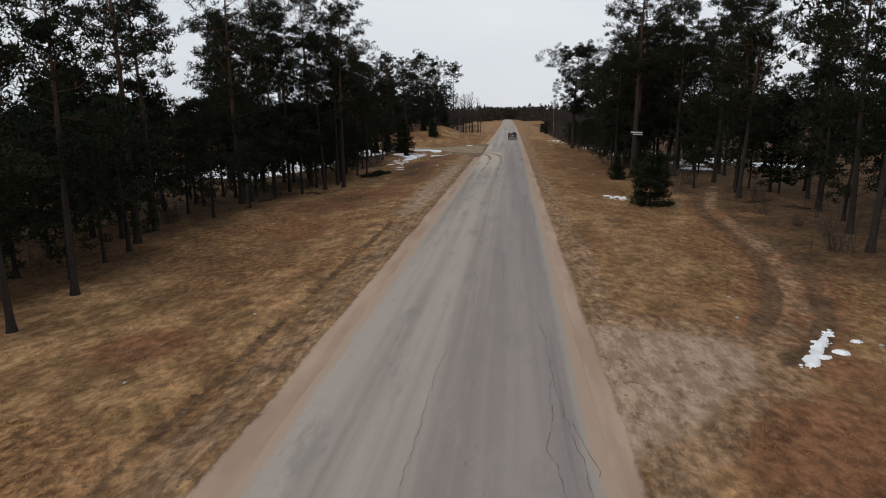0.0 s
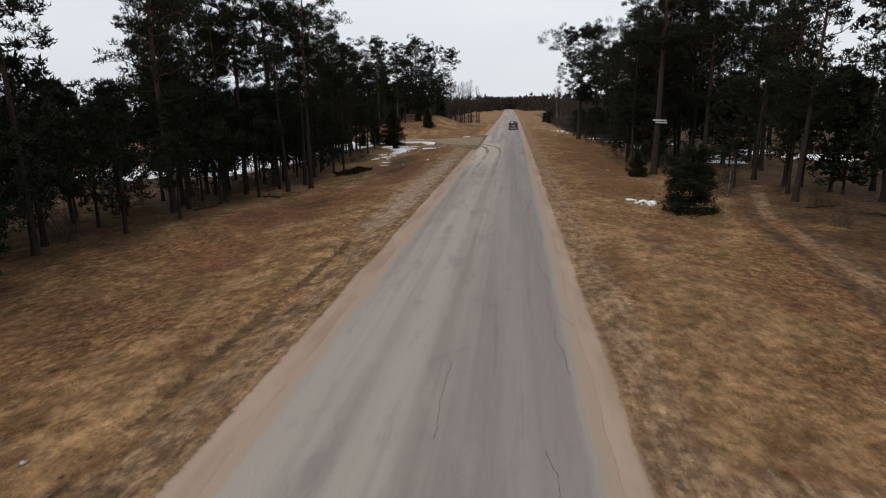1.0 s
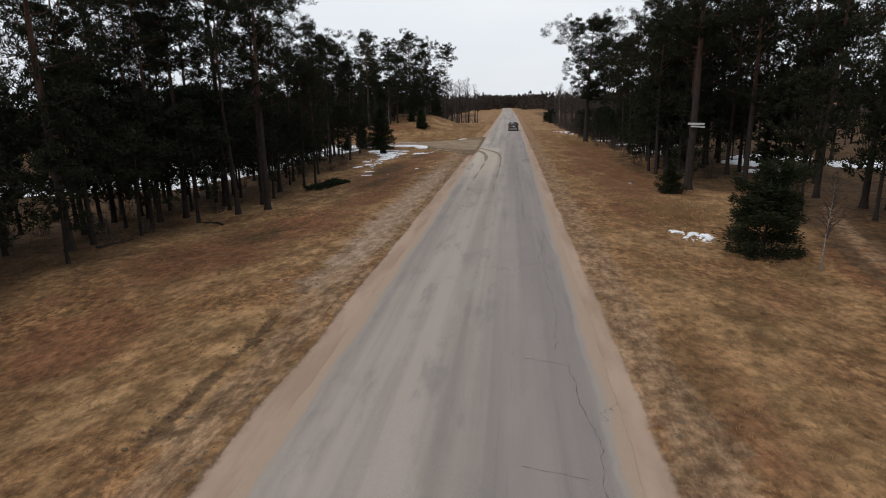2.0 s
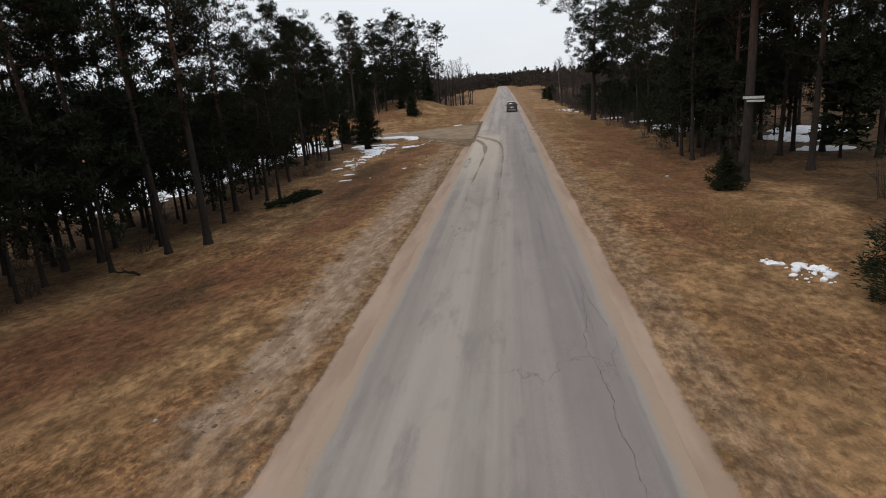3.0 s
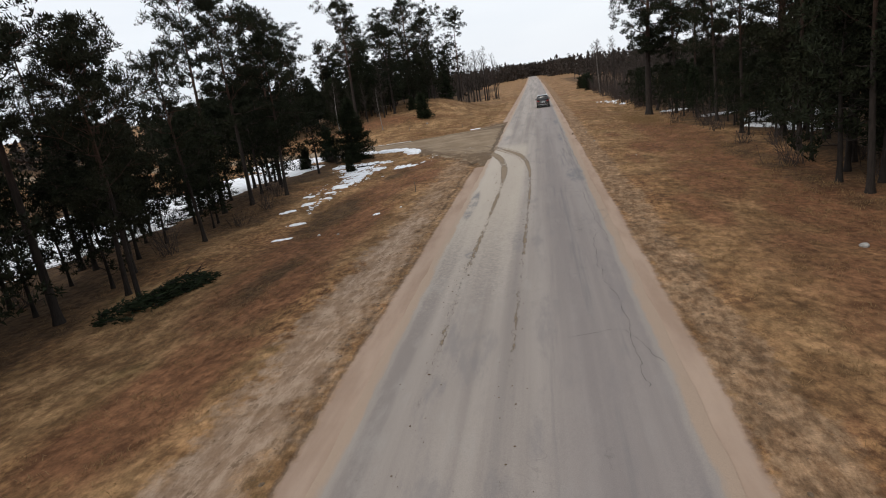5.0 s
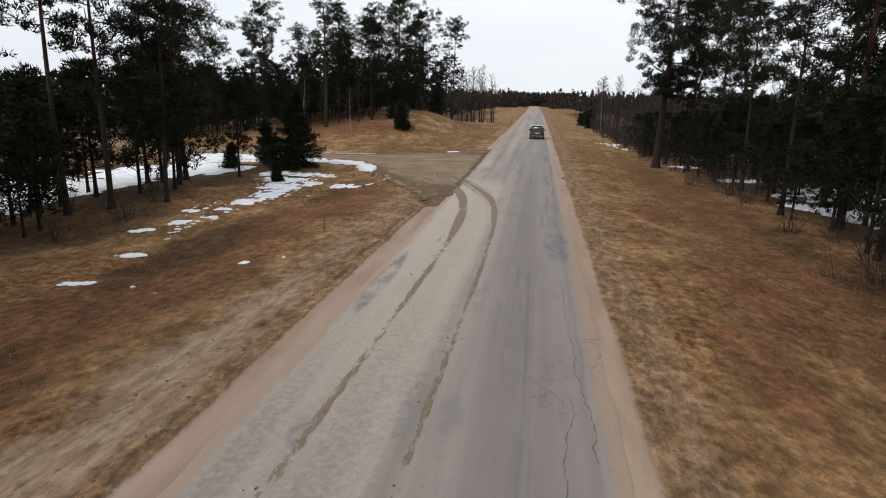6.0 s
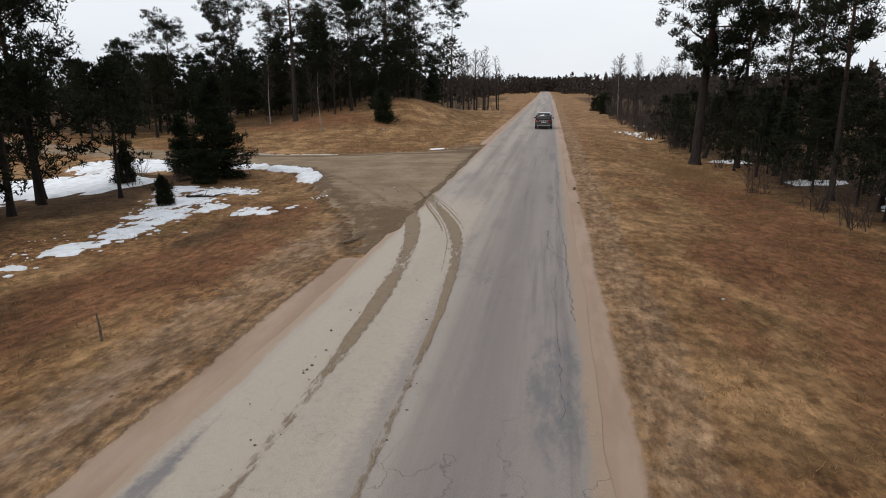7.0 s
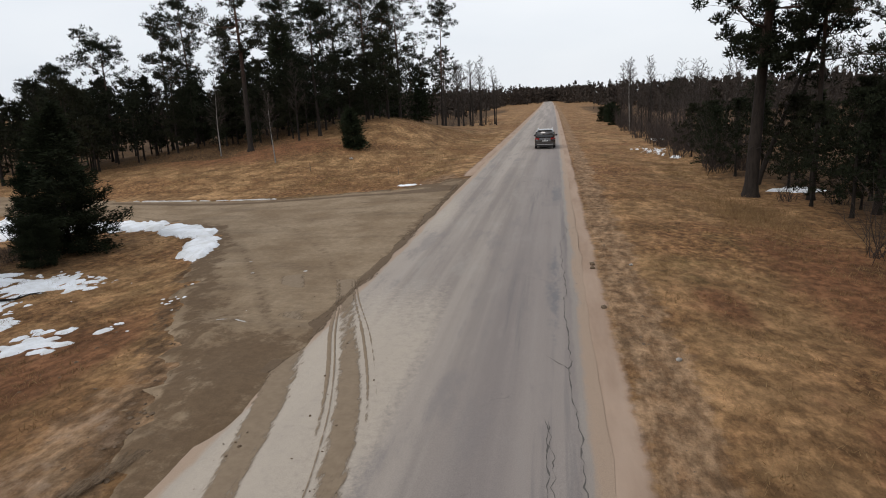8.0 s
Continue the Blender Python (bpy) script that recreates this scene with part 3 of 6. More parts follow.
def ribbon(name, line, width, lift, material, label, category, seed=0, step=0.25, fade=1.0, wane=0.0):
    """A strip of mud that follows a plan line just above the asphalt."""
    pts = []
    for (ax_, ay_), (bx_, by_) in zip(line[:-1], line[1:]):
        n = max(2, int(math.hypot(bx_ - ax_, by_ - ay_) / step))
        pts += [(ax_ + (bx_ - ax_) * i / n, ay_ + (by_ - ay_) * i / n) for i in range(n)]
    pts.append(line[-1])
    p = np.array(pts)
    for _ in range(6):
        p[1:-1] = (p[:-2] + 2 * p[1:-1] + p[2:]) / 4
    t = np.gradient(p, axis=0)
    t /= np.linalg.norm(t, axis=1)[:, None]
    nrm = np.stack([t[:, 1], -t[:, 0]], 1)
    across = np.linspace(-1, 1, 7)
    verts, cover = [], []
    length = np.linspace(0, 1, len(p))
    w = width(length)
    for j in range(len(p)):
        for a in across:
            q = p[j] + nrm[j] * a * w[j]
            zz = road_top(q[0], q[1]) + lift if abs(q[0]) < HALF - 0.02 else max(-0.01, float(land(q[0], q[1])) + 0.05) + lift
            verts.append((q[0], q[1], zz + 0.006 * (1 - a * a)))
            cover.append((1 - abs(a) ** 2) * (0.78 + 0.25 * math.sin(j * 0.21 + seed)) * (1 - wane * float(smooth01(length[j], 0.24, 0.42))) * min(1, (1 - length[j]) * 2.0) ** fade)
    ob = mesh_object(name, verts, grid_faces(7, len(p)), material, smooth=True)
    float_attr(ob, "cover", cover)
    return tagged(ob, label, category, "muddy tyre tracks from the side road", "structure")


TRACK_LABEL = "curved brown mud track left by tyres on asphalt"
ribbon("mud_track", [(-5.4, 91.6), (-4.1, 88.6), (-3.1, 86.4), (-2.45, 84.0), (-2.0, 81.7), (-1.68, 79.0), (-1.5, 75.7), (-1.42, 72.0), (-1.55, 66.0), (-1.75, 57.0), (-1.75, 48.0), (-1.7, 38.0)],
       lambda s: 0.42 - 0.12 * smooth01(s, 0.08, 0.2) - 0.17 * smooth01(s, 0.22, 0.40), 0.006, M_MUD, TRACK_LABEL, "tyre track", 1, wane=0.38)
INNER = [(-3.6, 91.2), (-2.95, 89.4), (-2.2, 87.3), (-1.5, 85.4), (-1.0, 83.8), (-0.6, 82.0), (-0.28, 79.4), (-0.05, 76.0), (0.03, 70.0), (-0.05, 60.0), (-0.15, 52.0), (-0.05, 37.0)]
ribbon("mud_track", INNER, lambda s: 0.27 - 0.17 * smooth01(s, 0.16, 0.30), 0.010, M_MUD, TRACK_LABEL, "tyre track", 2, wane=0.42)
for off, w, n in ((-0.42, 0.07, 7), (0.34, 0.06, 6), (0.50, 0.035, 5), (-0.30, 0.03, 8)):
    ribbon("mud_track", [(x + off * (1 if y < 88 else 0.6), y) for x, y in INNER[:n]], lambda s, w=w: w * (1.0 - 0.5 * s), 0.008, M_MUD, "thin line of mud beside a tyre track", "tyre track", 3 + n)
ribbon("mud_apron", [(-4.1, 81.4), (-3.7, 82.8), (-3.25, 84.4), (-3.08, 86.5), (-3.1, 89.0), (-3.05, 93.0), (-3.1, 99.0), (-3.2, 105.0), (-3.5, 111.0)],
       lambda s: 0.22 + 0.08 * np.sin(s * 41.0) + 0.05 * np.sin(s * 97.0 + 1.0), 0.012, M_WET_MUD, "dark wet mud dragged over the asphalt's broken edge", "mud", 4, fade=0.3)


def crack(line, seed, width=0.009):
    r = random.Random(seed)
    pts = [Vector((*line[0], 0))]
    ox = oy = 0.0
    for a, b in zip(line[:-1], line[1:]):
        n = max(3, int(math.hypot(b[0] - a[0], b[1] - a[1]) / 0.10))
        for i in range(1, n + 1):
            ox, oy = ox * 0.95 + r.gauss(0, 0.02), oy * 0.9 + r.gauss(0, 0.02)
            pts.append(Vector((a[0] + (b[0] - a[0]) * i / n + ox, a[1] + (b[1] - a[1]) * i / n + oy, 0)))
    verts, faces = [], []
    for i, q in enumerate(pts):
        d = (pts[min(i + 1, len(pts) - 1)] - pts[max(i - 1, 0)]).normalized()
        nn = Vector((d.y, -d.x, 0)) * width * r.choice((0.25, 0.5, 0.8, 1.0, 1.6)) * (0.3 if i in (0, len(pts) - 1) else 1)
        for s in (-1, 1):
            v = q + nn * s
            verts.append((v.x, v.y, 0.035 * (1 - min(1, abs(v.x) / HALF) ** 2) + 0.012 + 0.008 * float(bumpy(v.x, v.y, 1.1, 10)) + 0.004))
        if i:
            faces.append((2 * i - 2, 2 * i - 1, 2 * i + 1, 2 * i))
    tagged(mesh_object("road_crack", verts, faces, M_CRACK), "narrow dark crack in the asphalt road", "crack", "cracks in the asphalt", "structure")


for i, line in enumerate([
        [(2.0, 15.0), (2.15, 11.5), (2.3, 9.0), (2.55, 6.5), (2.6, 4.0)], [(2.25, 10.0), (2.0, 7.5), (2.2, 5.5)], [(2.5, 8.2), (2.8, 6.4)],
        [(1.3, 27.5), (2.3, 27.2), (2.4, 23.0), (2.5, 20.0), (2.7, 17.5)], [(1.2, 23.5), (2.2, 23.2)], [(2.3, 22.0), (2.9, 20.5)],
        [(0.5, 19.0), (0.1, 18.6), (0.2, 15.0)], [(2.4, 40.0), (2.1, 36.0), (2.3, 32.0), (2.0, 28.0)], [(1.0, 41.5), (2.3, 41.2), (2.6, 37.0)],
        [(2.3, 62.0), (2.1, 58.0), (2.4, 55.0), (2.2, 51.0)], [(1.0, 53.2), (2.2, 53.5), (2.8, 52.0)], [(2.1, 84.0), (2.35, 80.0), (2.3, 76.5), (2.45, 72.0)]], 0):
    crack(line, 40 + i, 0.009 if i > 13 else 0.0035 if line[0][0] < 1 else 0.005)
for i, line in enumerate([
        [(1.3, 69.0), (2.3, 68.4), (2.45, 64.0), (2.6, 60.0)], [(-0.2, 12.0), (-0.35, 8.0), (-0.3, 5.0)],
        [(2.75, 76.0), (2.6, 79.0), (2.62, 82.0), (2.5, 86.5)], [(2.52, 85.6), (2.1, 86.4)], [(2.62, 80.5), (2.2, 81.6), (2.1, 84.0)],
        [(2.6, 98.0), (2.45, 94.0), (2.55, 90.0), (2.5, 86.5)]], 12):
    crack(line, 40 + i, 0.009 if i > 13 else 0.0035 if line[0][0] < 1 else 0.005)


# ---- snow ----
def stuff(ob):
    """Marks a mesh of pieces that nobody could count."""
    return tagged(ob, kind="stuff") if ob else ob


def snow_patch(outline_blobs, cell, thick, label, group="", cut=0.35, seed=0, holes=0.26):
    """A sheet of old snow with holes and thin ragged edges, from overlapping blobs in plan."""
    x0 = min(b[0] - 1.4 * max(b[2], b[3]) for b in outline_blobs)
    x1 = max(b[0] + 1.4 * max(b[2], b[3]) for b in outline_blobs)
    y0 = min(b[1] - 1.4 * max(b[2], b[3]) for b in outline_blobs)
    y1 = max(b[1] + 1.4 * max(b[2], b[3]) for b in outline_blobs)
    ux, uy = np.arange(x0, x1, cell), np.arange(y0, y1, cell)
    X, Y = (a.ravel() for a in np.meshgrid(ux, uy))
    f = np.zeros_like(X)
    for b in outline_blobs:
        f = np.maximum(f, blob(X, Y, *b))
    f = f + (holes * bumpy(X, Y, 0.24, 20 + seed) + holes * 0.8 * bumpy(X, Y, 0.09, 30 + seed) + 0.14 * bumpy(X, Y, 0.035, 50 + seed)) * np.clip(f * 3, 0, 1)
    h = smooth01(f, cut, cut + 0.22)
    Z = land(X, Y) - 0.04 + (thick + 0.05) * h
    fs = [q for q in grid_faces(len(ux), len(uy)) if max(f[i] for i in q) > cut]
    used = sorted({i for q in fs for i in q})
    if not fs:
        return None
    idx = {o: n for n, o in enumerate(used)}
    ob = mesh_object("snow_patch", np.stack([X[used], Y[used], Z[used]], 1), [[idx[i] for i in q] for q in fs], M_SNOW, smooth=True)
    return tagged(ob, label, "snow", group or "patches of old snow")


snow_patch([(9.45, 13.5, 0.17, 2.1, -32), (8.75, 12.35, 0.22, 0.6, -25), (9.15, 12.75, 0.32, 0.14, 20)], 0.04, 0.05, "ragged patch of old white snow beside the dirt track", cut=0.40, holes=0.16)
snow_patch([(9.9, 13.3, 0.22, 0.14)], 0.06, 0.06, "small lump of old snow on brown grass", seed=1)
snow_patch([(10.9, 14.4, 0.22, 0.09)], 0.06, 0.05, "small lump of old snow on brown grass", seed=21)
stuff(snow_patch([(-13.0, 80.6, 0.7, 1.2), (-13.0, 83.2, 1.0, 2.0, 14), (-13.5, 86.0, 1.4, 2.0, 24), (-14.3, 88.8, 1.9, 1.8, 24), (-13.6, 91.4, 1.9, 1.2, 10), (-16.0, 91.3, 1.7, 1.3, 10), (-12.2, 87.6, 0.8, 1.0)],
           0.06, 0.03, "broken sheet of melting snow on the grass slope", cut=0.42, seed=3, holes=0.36))
stuff(snow_patch([(-9.9, 86.8, 1.3, 1.1, 20)], 0.07, 0.05, "crumbs of melting snow on the grass slope", cut=0.66, seed=33, holes=0.5))
snow_patch([(-11.1, 95.8, 0.7, 2.2, 24), (-13.8, 98.9, 2.4, 0.9, -31), (-18.5, 100.4, 3.6, 1.2, -6), (-24.5, 99.8, 5.0, 3.0, 0)], 0.12, 0.16, "bank of snow along the dirt side road", cut=0.35, seed=4)
for i, (cx, cy, rx, ry2) in enumerate([(-11.8, 67.4, 0.6, 0.26), (-12.4, 70.8, 0.6, 0.3), (-14.2, 74.0, 0.55, 0.3), (-13.5, 75.4, 0.5, 0.45), (-14.2, 77.6, 0.5, 0.4), (-13.1, 78.4, 0.45, 0.4),
                                      (-7.6, 69.7, 0.2, 0.2), (-12.6, 76.6, 0.3, 0.34), (-8.6, 87.6, 0.3, 0.2)]):
    snow_patch([(cx, cy, rx, ry2, 25)], 0.08, 0.03, "small leftover patch of white snow on grass", seed=5 + i)
snow_patch([(-25.5, 74, 2.6, 7.0, -8), (-25.5, 84, 3.4, 6.0, 8), (-25, 93, 6.0, 3.6, 0), (-32, 72, 6, 9, 20), (-32, 82, 6, 8, 0), (-38, 64, 5, 7, 0)],
           0.45, 0.14, "long field of snow behind the pines", cut=0.22, seed=15, holes=0.2)
snow_patch([(22, 67.5, 1.8, 1.0), (27, 79, 4.0, 3.0), (33, 73, 4, 3), (22.5, 74, 2.0, 3)], 0.3, 0.14, "snow lying in the wood behind the pines", cut=0.3, seed=16)
stuff(snow_patch([(16.8, 100.5, 2.2, 1.0, 30), (18.0, 92, 2.0, 1.8), (18.5, 86, 2.0, 3.0), (21, 95, 3, 4), (15.0, 110.5, 1.5, 0.8), (16.5, 88, 1.2, 1.5)], 0.3, 0.1, "snow lying under the young conifers", cut=0.35, seed=17))
stuff(snow_patch([(11.8, 127.0, 0.5, 0.8), (13.0, 144, 1.0, 1.6)], 0.2, 0.1, "scattered crumbs of old snow along the verge", cut=0.55, seed=18))
M_SLUSH = plain("grey_slush", (0.30, 0.275, 0.245), (0.52, 0.51, 0.50), 0.5, 9.0, 0.4)
slush = snow_patch([(-5.35, 87.5, 0.62, 0.40, 15)], 0.05, 0.10, "grey slush in the mud beside the asphalt", seed=41)
slush.data.materials[0] = M_SLUSH
snow_patch([(-6.6, 111.2, 1.0, 0.3, -20)], 0.1, 0.06, "thin strip of snow at the dirt road", seed=19)
far_strip = snow_patch([(-20.5, 108.0, 3.4, 0.20, -3), (-15.2, 107.6, 1.8, 0.14, -4)], 0.1, 0.04, "thin line of dirty snow along the side road's far edge", seed=23, holes=0.34)
far_strip.data.materials[0] = M_SLUSH


# ---- trees ----
def tube(path, radii, sides=6):
    """Rings of a tapered tube along a path: verts, faces."""
    path = [Vector(p) for p in path]
    verts, faces = [], []
    for i, p in enumerate(path):
        d = (path[min(i + 1, len(path) - 1)] - path[max(i - 1, 0)]).normalized()
        a = d.orthogonal().normalized()
        b = d.cross(a)
        for j in range(sides):
            t = 2 * math.pi * j / sides
            verts.append(p + (a * math.cos(t) + b * math.sin(t)) * radii[i])
        if i:
            for j in range(sides):
                k0, k1 = (i - 1) * sides, i * sides
                faces.append((k0 + j, k0 + (j + 1) % sides, k1 + (j + 1) % sides, k1 + j))
    return verts, faces


class Pile:
    """Gathers tubes and tufts into one mesh."""

    def __init__(self):
        self.v, self.f, self.n = [], [], 0

    def add(self, vf):
        v, f = vf
        self.v += [tuple(q) for q in v]
        self.f += [tuple(i + self.n for i in q) for q in f]
        self.n += len(v)

    def tufts(self, centres, ways, length, width, rng):
        """Narrow pointed sprays, one triangle each."""
        k = len(centres)
        ways = ways / (np.linalg.norm(ways, axis=1)[:, None] + 1e-9)
        side = np.cross(ways, rng.normal(size=(k, 3)))
        side /= np.linalg.norm(side, axis=1)[:, None] + 1e-9
        ln = (length * rng.uniform(0.6, 1.3, k))[:, None]
        wd = (width * rng.uniform(0.6, 1.3, k))[:, None]
        a, b, c = centres - ways * ln * 0.35 + side * wd, centres - ways * ln * 0.35 - side * wd, centres + ways * ln * 0.65
        self.v += np.stack([a, b, c], 1).reshape(-1, 3).tolist()
        self.f += (np.arange(k)[:, None] * 3 + np.arange(3)[None, :] + self.n).tolist()
        self.n += 3 * k

    def make(self, name, material, parent, smooth=False, label=""):
        return mesh_object(name, self.v, self.f, material, parent, smooth, label)


def empty_thing(name, label, category, group=""):
    return tagged(new(name), label, category, group)


def scots_pine(seed, H, base, radius, trunk_r, lean=0.0, clumps=10, tuft=29, flat=0.62, tl=0.23, tw=0.040, many=1.1, rise=0.0, puff=1.0, light=False, full=0.0, bark=None, name="pine_tree",
               label="tall pine with bare trunk and dark clumped crown"):
    """A grown pine: long bare trunk, dead stubs, crooked limbs that end in rounded masses of needles. full: 1 for the rounder crown of a young one."""
    rng = np.random.RandomState(seed)
    bark = bark or M_PINE_BARK
    thing = empty_thing(name, label, "pine tree", "pines of the roadside wood")
    ph = rng.uniform(0, 6.3)

    def axis(z):
        s = z / H
        return Vector((lean * z + 0.25 * math.sin(s * 3.0 + ph) * s, 0.2 * math.sin(s * 4.0 + ph * 2) * s, z))

    zs = np.concatenate([[-0.4, 0.0, 0.25, 0.7], np.linspace(1.6, H, 13)])
    trunk = Pile()
    trunk.add(tube([axis(z) for z in zs], [trunk_r * (1.45 if z < 0.1 else 1.18 if z < 0.5 else 1) * max(0.12, (1 - z / H) ** 0.75) for z in zs], 10))
    trunk.make("trunk", bark, thing, True)
    limbs, crown = Pile(), Pile()

    def clump(c, rr, count):
        g = rng.normal(0, 1, (count, 3))
        g /= np.linalg.norm(g, axis=1)[:, None]
        g *= (rng.uniform(0.1, 1, count) ** 0.5)[:, None]
        pos = np.array(c)[None] + g * np.array([rr, rr, rr * 0.75])
        crown.tufts(pos, g + np.array([0, 0, 0.5]) + rng.normal(0, 0.35, (count, 3)), tl, tw, rng)

    def lobe(end, back, size, count):
        """A rounded mass of needle clumps at the end of a limb, on a fan of twigs."""
        for _ in range(count):
            g = rng.normal(0, 0.5, 3)
            g /= max(1.0, np.linalg.norm(g))
            e = end + Vector((g[0] * size, g[1] * size, g[2] * size * flat + size * 0.12))
            if not light and rng.uniform() < 0.6:
                limbs.add(tube([back, e], [0.016, 0.005], 3))
            clump(e, rng.uniform(0.26, 0.42) * (0.6 + 0.4 * size), tuft)

    n = int((7 + (H - base) * 1.45) * many)
    for i in range(n):
        s = (i + rng.uniform(0, 0.9)) / n
        z = base + (H - base) * s * 0.96
        old = (0.55 + 0.55 * math.sin(min(1.0, s * 1.15) * math.pi * 0.62)) * (1.0 - 0.5 * max(0, s - 0.7) / 0.3)
        young = max(0.12, math.sin(math.pi * (0.30 + 0.68 * s)) ** 0.8)
        L = radius * (old * (1 - full) + young * full) * rng.uniform(0.5, 1.12)
        az = i * 2.4 + rng.uniform(-0.6, 0.6)
        up = rng.uniform(-0.2, 0.3) + (0.35 + 0.3 * full) * s + rise * (1 - s)
        d = Vector((math.cos(az), math.sin(az), up)).normalized()
        pts = [axis(z)]
        for q in range(1, 5):
            d = (d + Vector(rng.normal(0, 0.2, 3)) + Vector((0, 0, 0.08))).normalized()
            pts.append(pts[-1] + d * L / 4)
        r0 = max(0.02, trunk_r * 0.30 * (1 - s * 0.6))
        limbs.add(tube(pts[::2] if light else pts, [r0, r0 * 0.5, 0.008] if light else [r0, r0 * 0.75, r0 * 0.5, r0 * 0.32, 0.010], 3 if light or full > 0.7 else 5))
        size = (0.42 + 0.27 * L) * rng.uniform(0.8, 1.25) * puff
        lobe(pts[4], pts[3], size, clumps)
        if L > 1.2:
            lobe(pts[2] + Vector(rng.normal(0, 0.25, 3)), pts[1], size * 0.75, max(1, int(clumps * rng.uniform(0.3, 0.8))))
    for _ in range(3):
        lobe(axis(H) + Vector((rng.normal(0, 0.3), rng.normal(0, 0.3), -rng.uniform(0.0, 0.9))), axis(H - 1.2), 0.75 * puff, clumps)
    for i in range(int(base * 1.6)):
        z = rng.uniform(min(2.0, base * 0.4), base)
        az = rng.uniform(0, 6.3)
        L = rng.uniform(0.3, 1.6)
        p0 = axis(z)
        e = p0 + Vector((math.cos(az), math.sin(az), rng.uniform(-0.3, 0.25))) * L
        limbs.add(tube([p0, p0.lerp(e, 0.5) + Vector((0, 0, 0.06)), e], [0.022, 0.015, 0.005], 4))
    stuff(limbs.make("branchwork", bark, thing))
    stuff(crown.make("crown", M_PINE, thing, label="dark green clumps of needles"))
    return thing


def young_conifer(seed, H, base, radius, trunk_r, material, label, category="conifer", name="young_conifer", tuft=26, droop=0.25, gap=0.42, tl=0.30, tw=0.05, round_=0.8):
    """A conifer with whorls of boughs down to a low base. round_: under 0.6 for a bushy, blunt one."""
    rng = np.random.RandomState(seed)
    thing = empty_thing(name, label, category, "young conifers of the roadside wood")
    trunk, limbs, crown = Pile(), Pile(), Pile()
    bend = rng.normal(0, 0.15, 2)
    lob = rng.uniform(0, 6.3, 4)

    def axis(z):
        s = z / H
        return Vector((bend[0] * s * s * H * 0.3, bend[1] * s * s * H * 0.3, z))

    zs = np.concatenate([[-0.4, 0.0, 0.3], np.linspace(0.8, H, 9)])
    trunk.add(tube([axis(z) for z in zs], [trunk_r * (1.3 if z < 0.1 else 1) * max(0.08, 1 - z / H) for z in zs], 8))
    trunk.make("trunk", M_DARK_BARK, thing, True)
    z = base
    while z < H * 0.985:
        s = (z - base) / (H - base)
        R = radius * ((1 - s) ** round_) * (0.72 + 0.28 * min(1, s * 6 + 0.3))
        nb = 6 if s < 0.7 else 5
        turn = rng.uniform(0, 6.3)
        for b in range(nb):
            if rng.uniform() < 0.12:
                continue
            az = turn + b * 2 * math.pi / nb + rng.normal(0, 0.25)
            lump = 1 + 0.28 * math.sin(2 * az + lob[0] + 5 * s) + 0.18 * math.sin(3 * az + lob[1] - 9 * s)
            L = max(0.14, R * lump * rng.uniform(0.6, 1.2))
            up = 0.45 * s + rng.normal(0, 0.14)
            p0 = axis(z + rng.normal(0, 0.1))
            d = Vector((math.cos(az), math.sin(az), up))
            p1 = p0 + d * L * 0.5 - Vector((0, 0, droop * L * 0.18))
            p2 = p0 + d * L - Vector((0, 0, droop * L * 0.30))
            limbs.add(tube([p0, p1, p2], [0.022 * (1 - s) + 0.006, 0.012, 0.004], 3))
            k = max(8, int(tuft * (0.35 + L)))
            f = rng.uniform(0.22, 1.05, k)
            P0, P1, P2 = (np.array(q) for q in (p0, p1, p2))
            pos = ((1 - f) ** 2)[:, None] * P0 + (2 * f * (1 - f))[:, None] * P1 + (f ** 2)[:, None] * P2
            side = np.array([-math.sin(az), math.cos(az), 0.0])
            w = rng.normal(0, 1, k)
            spread = (0.10 + 0.26 * L * (1.05 - f))[:, None]
            pos = pos + side * w[:, None] * spread + np.array([0, 0, 1.0]) * rng.normal(0, 0.12, k)[:, None]
            ways = np.array(d)[None] * 0.7 + side * w[:, None] * 0.7 + rng.normal(0, 0.35, (k, 3)) + np.array([0, 0, 0.12])
            crown.tufts(pos, ways, tl, tw, rng)
        z += gap * rng.uniform(0.75, 1.25) * (1.0 - 0.35 * s)
    stuff(limbs.make("branchwork", M_DARK_BARK, thing))
    stuff(crown.make("crown", material, thing, label="dense dark green needles"))
    return thing


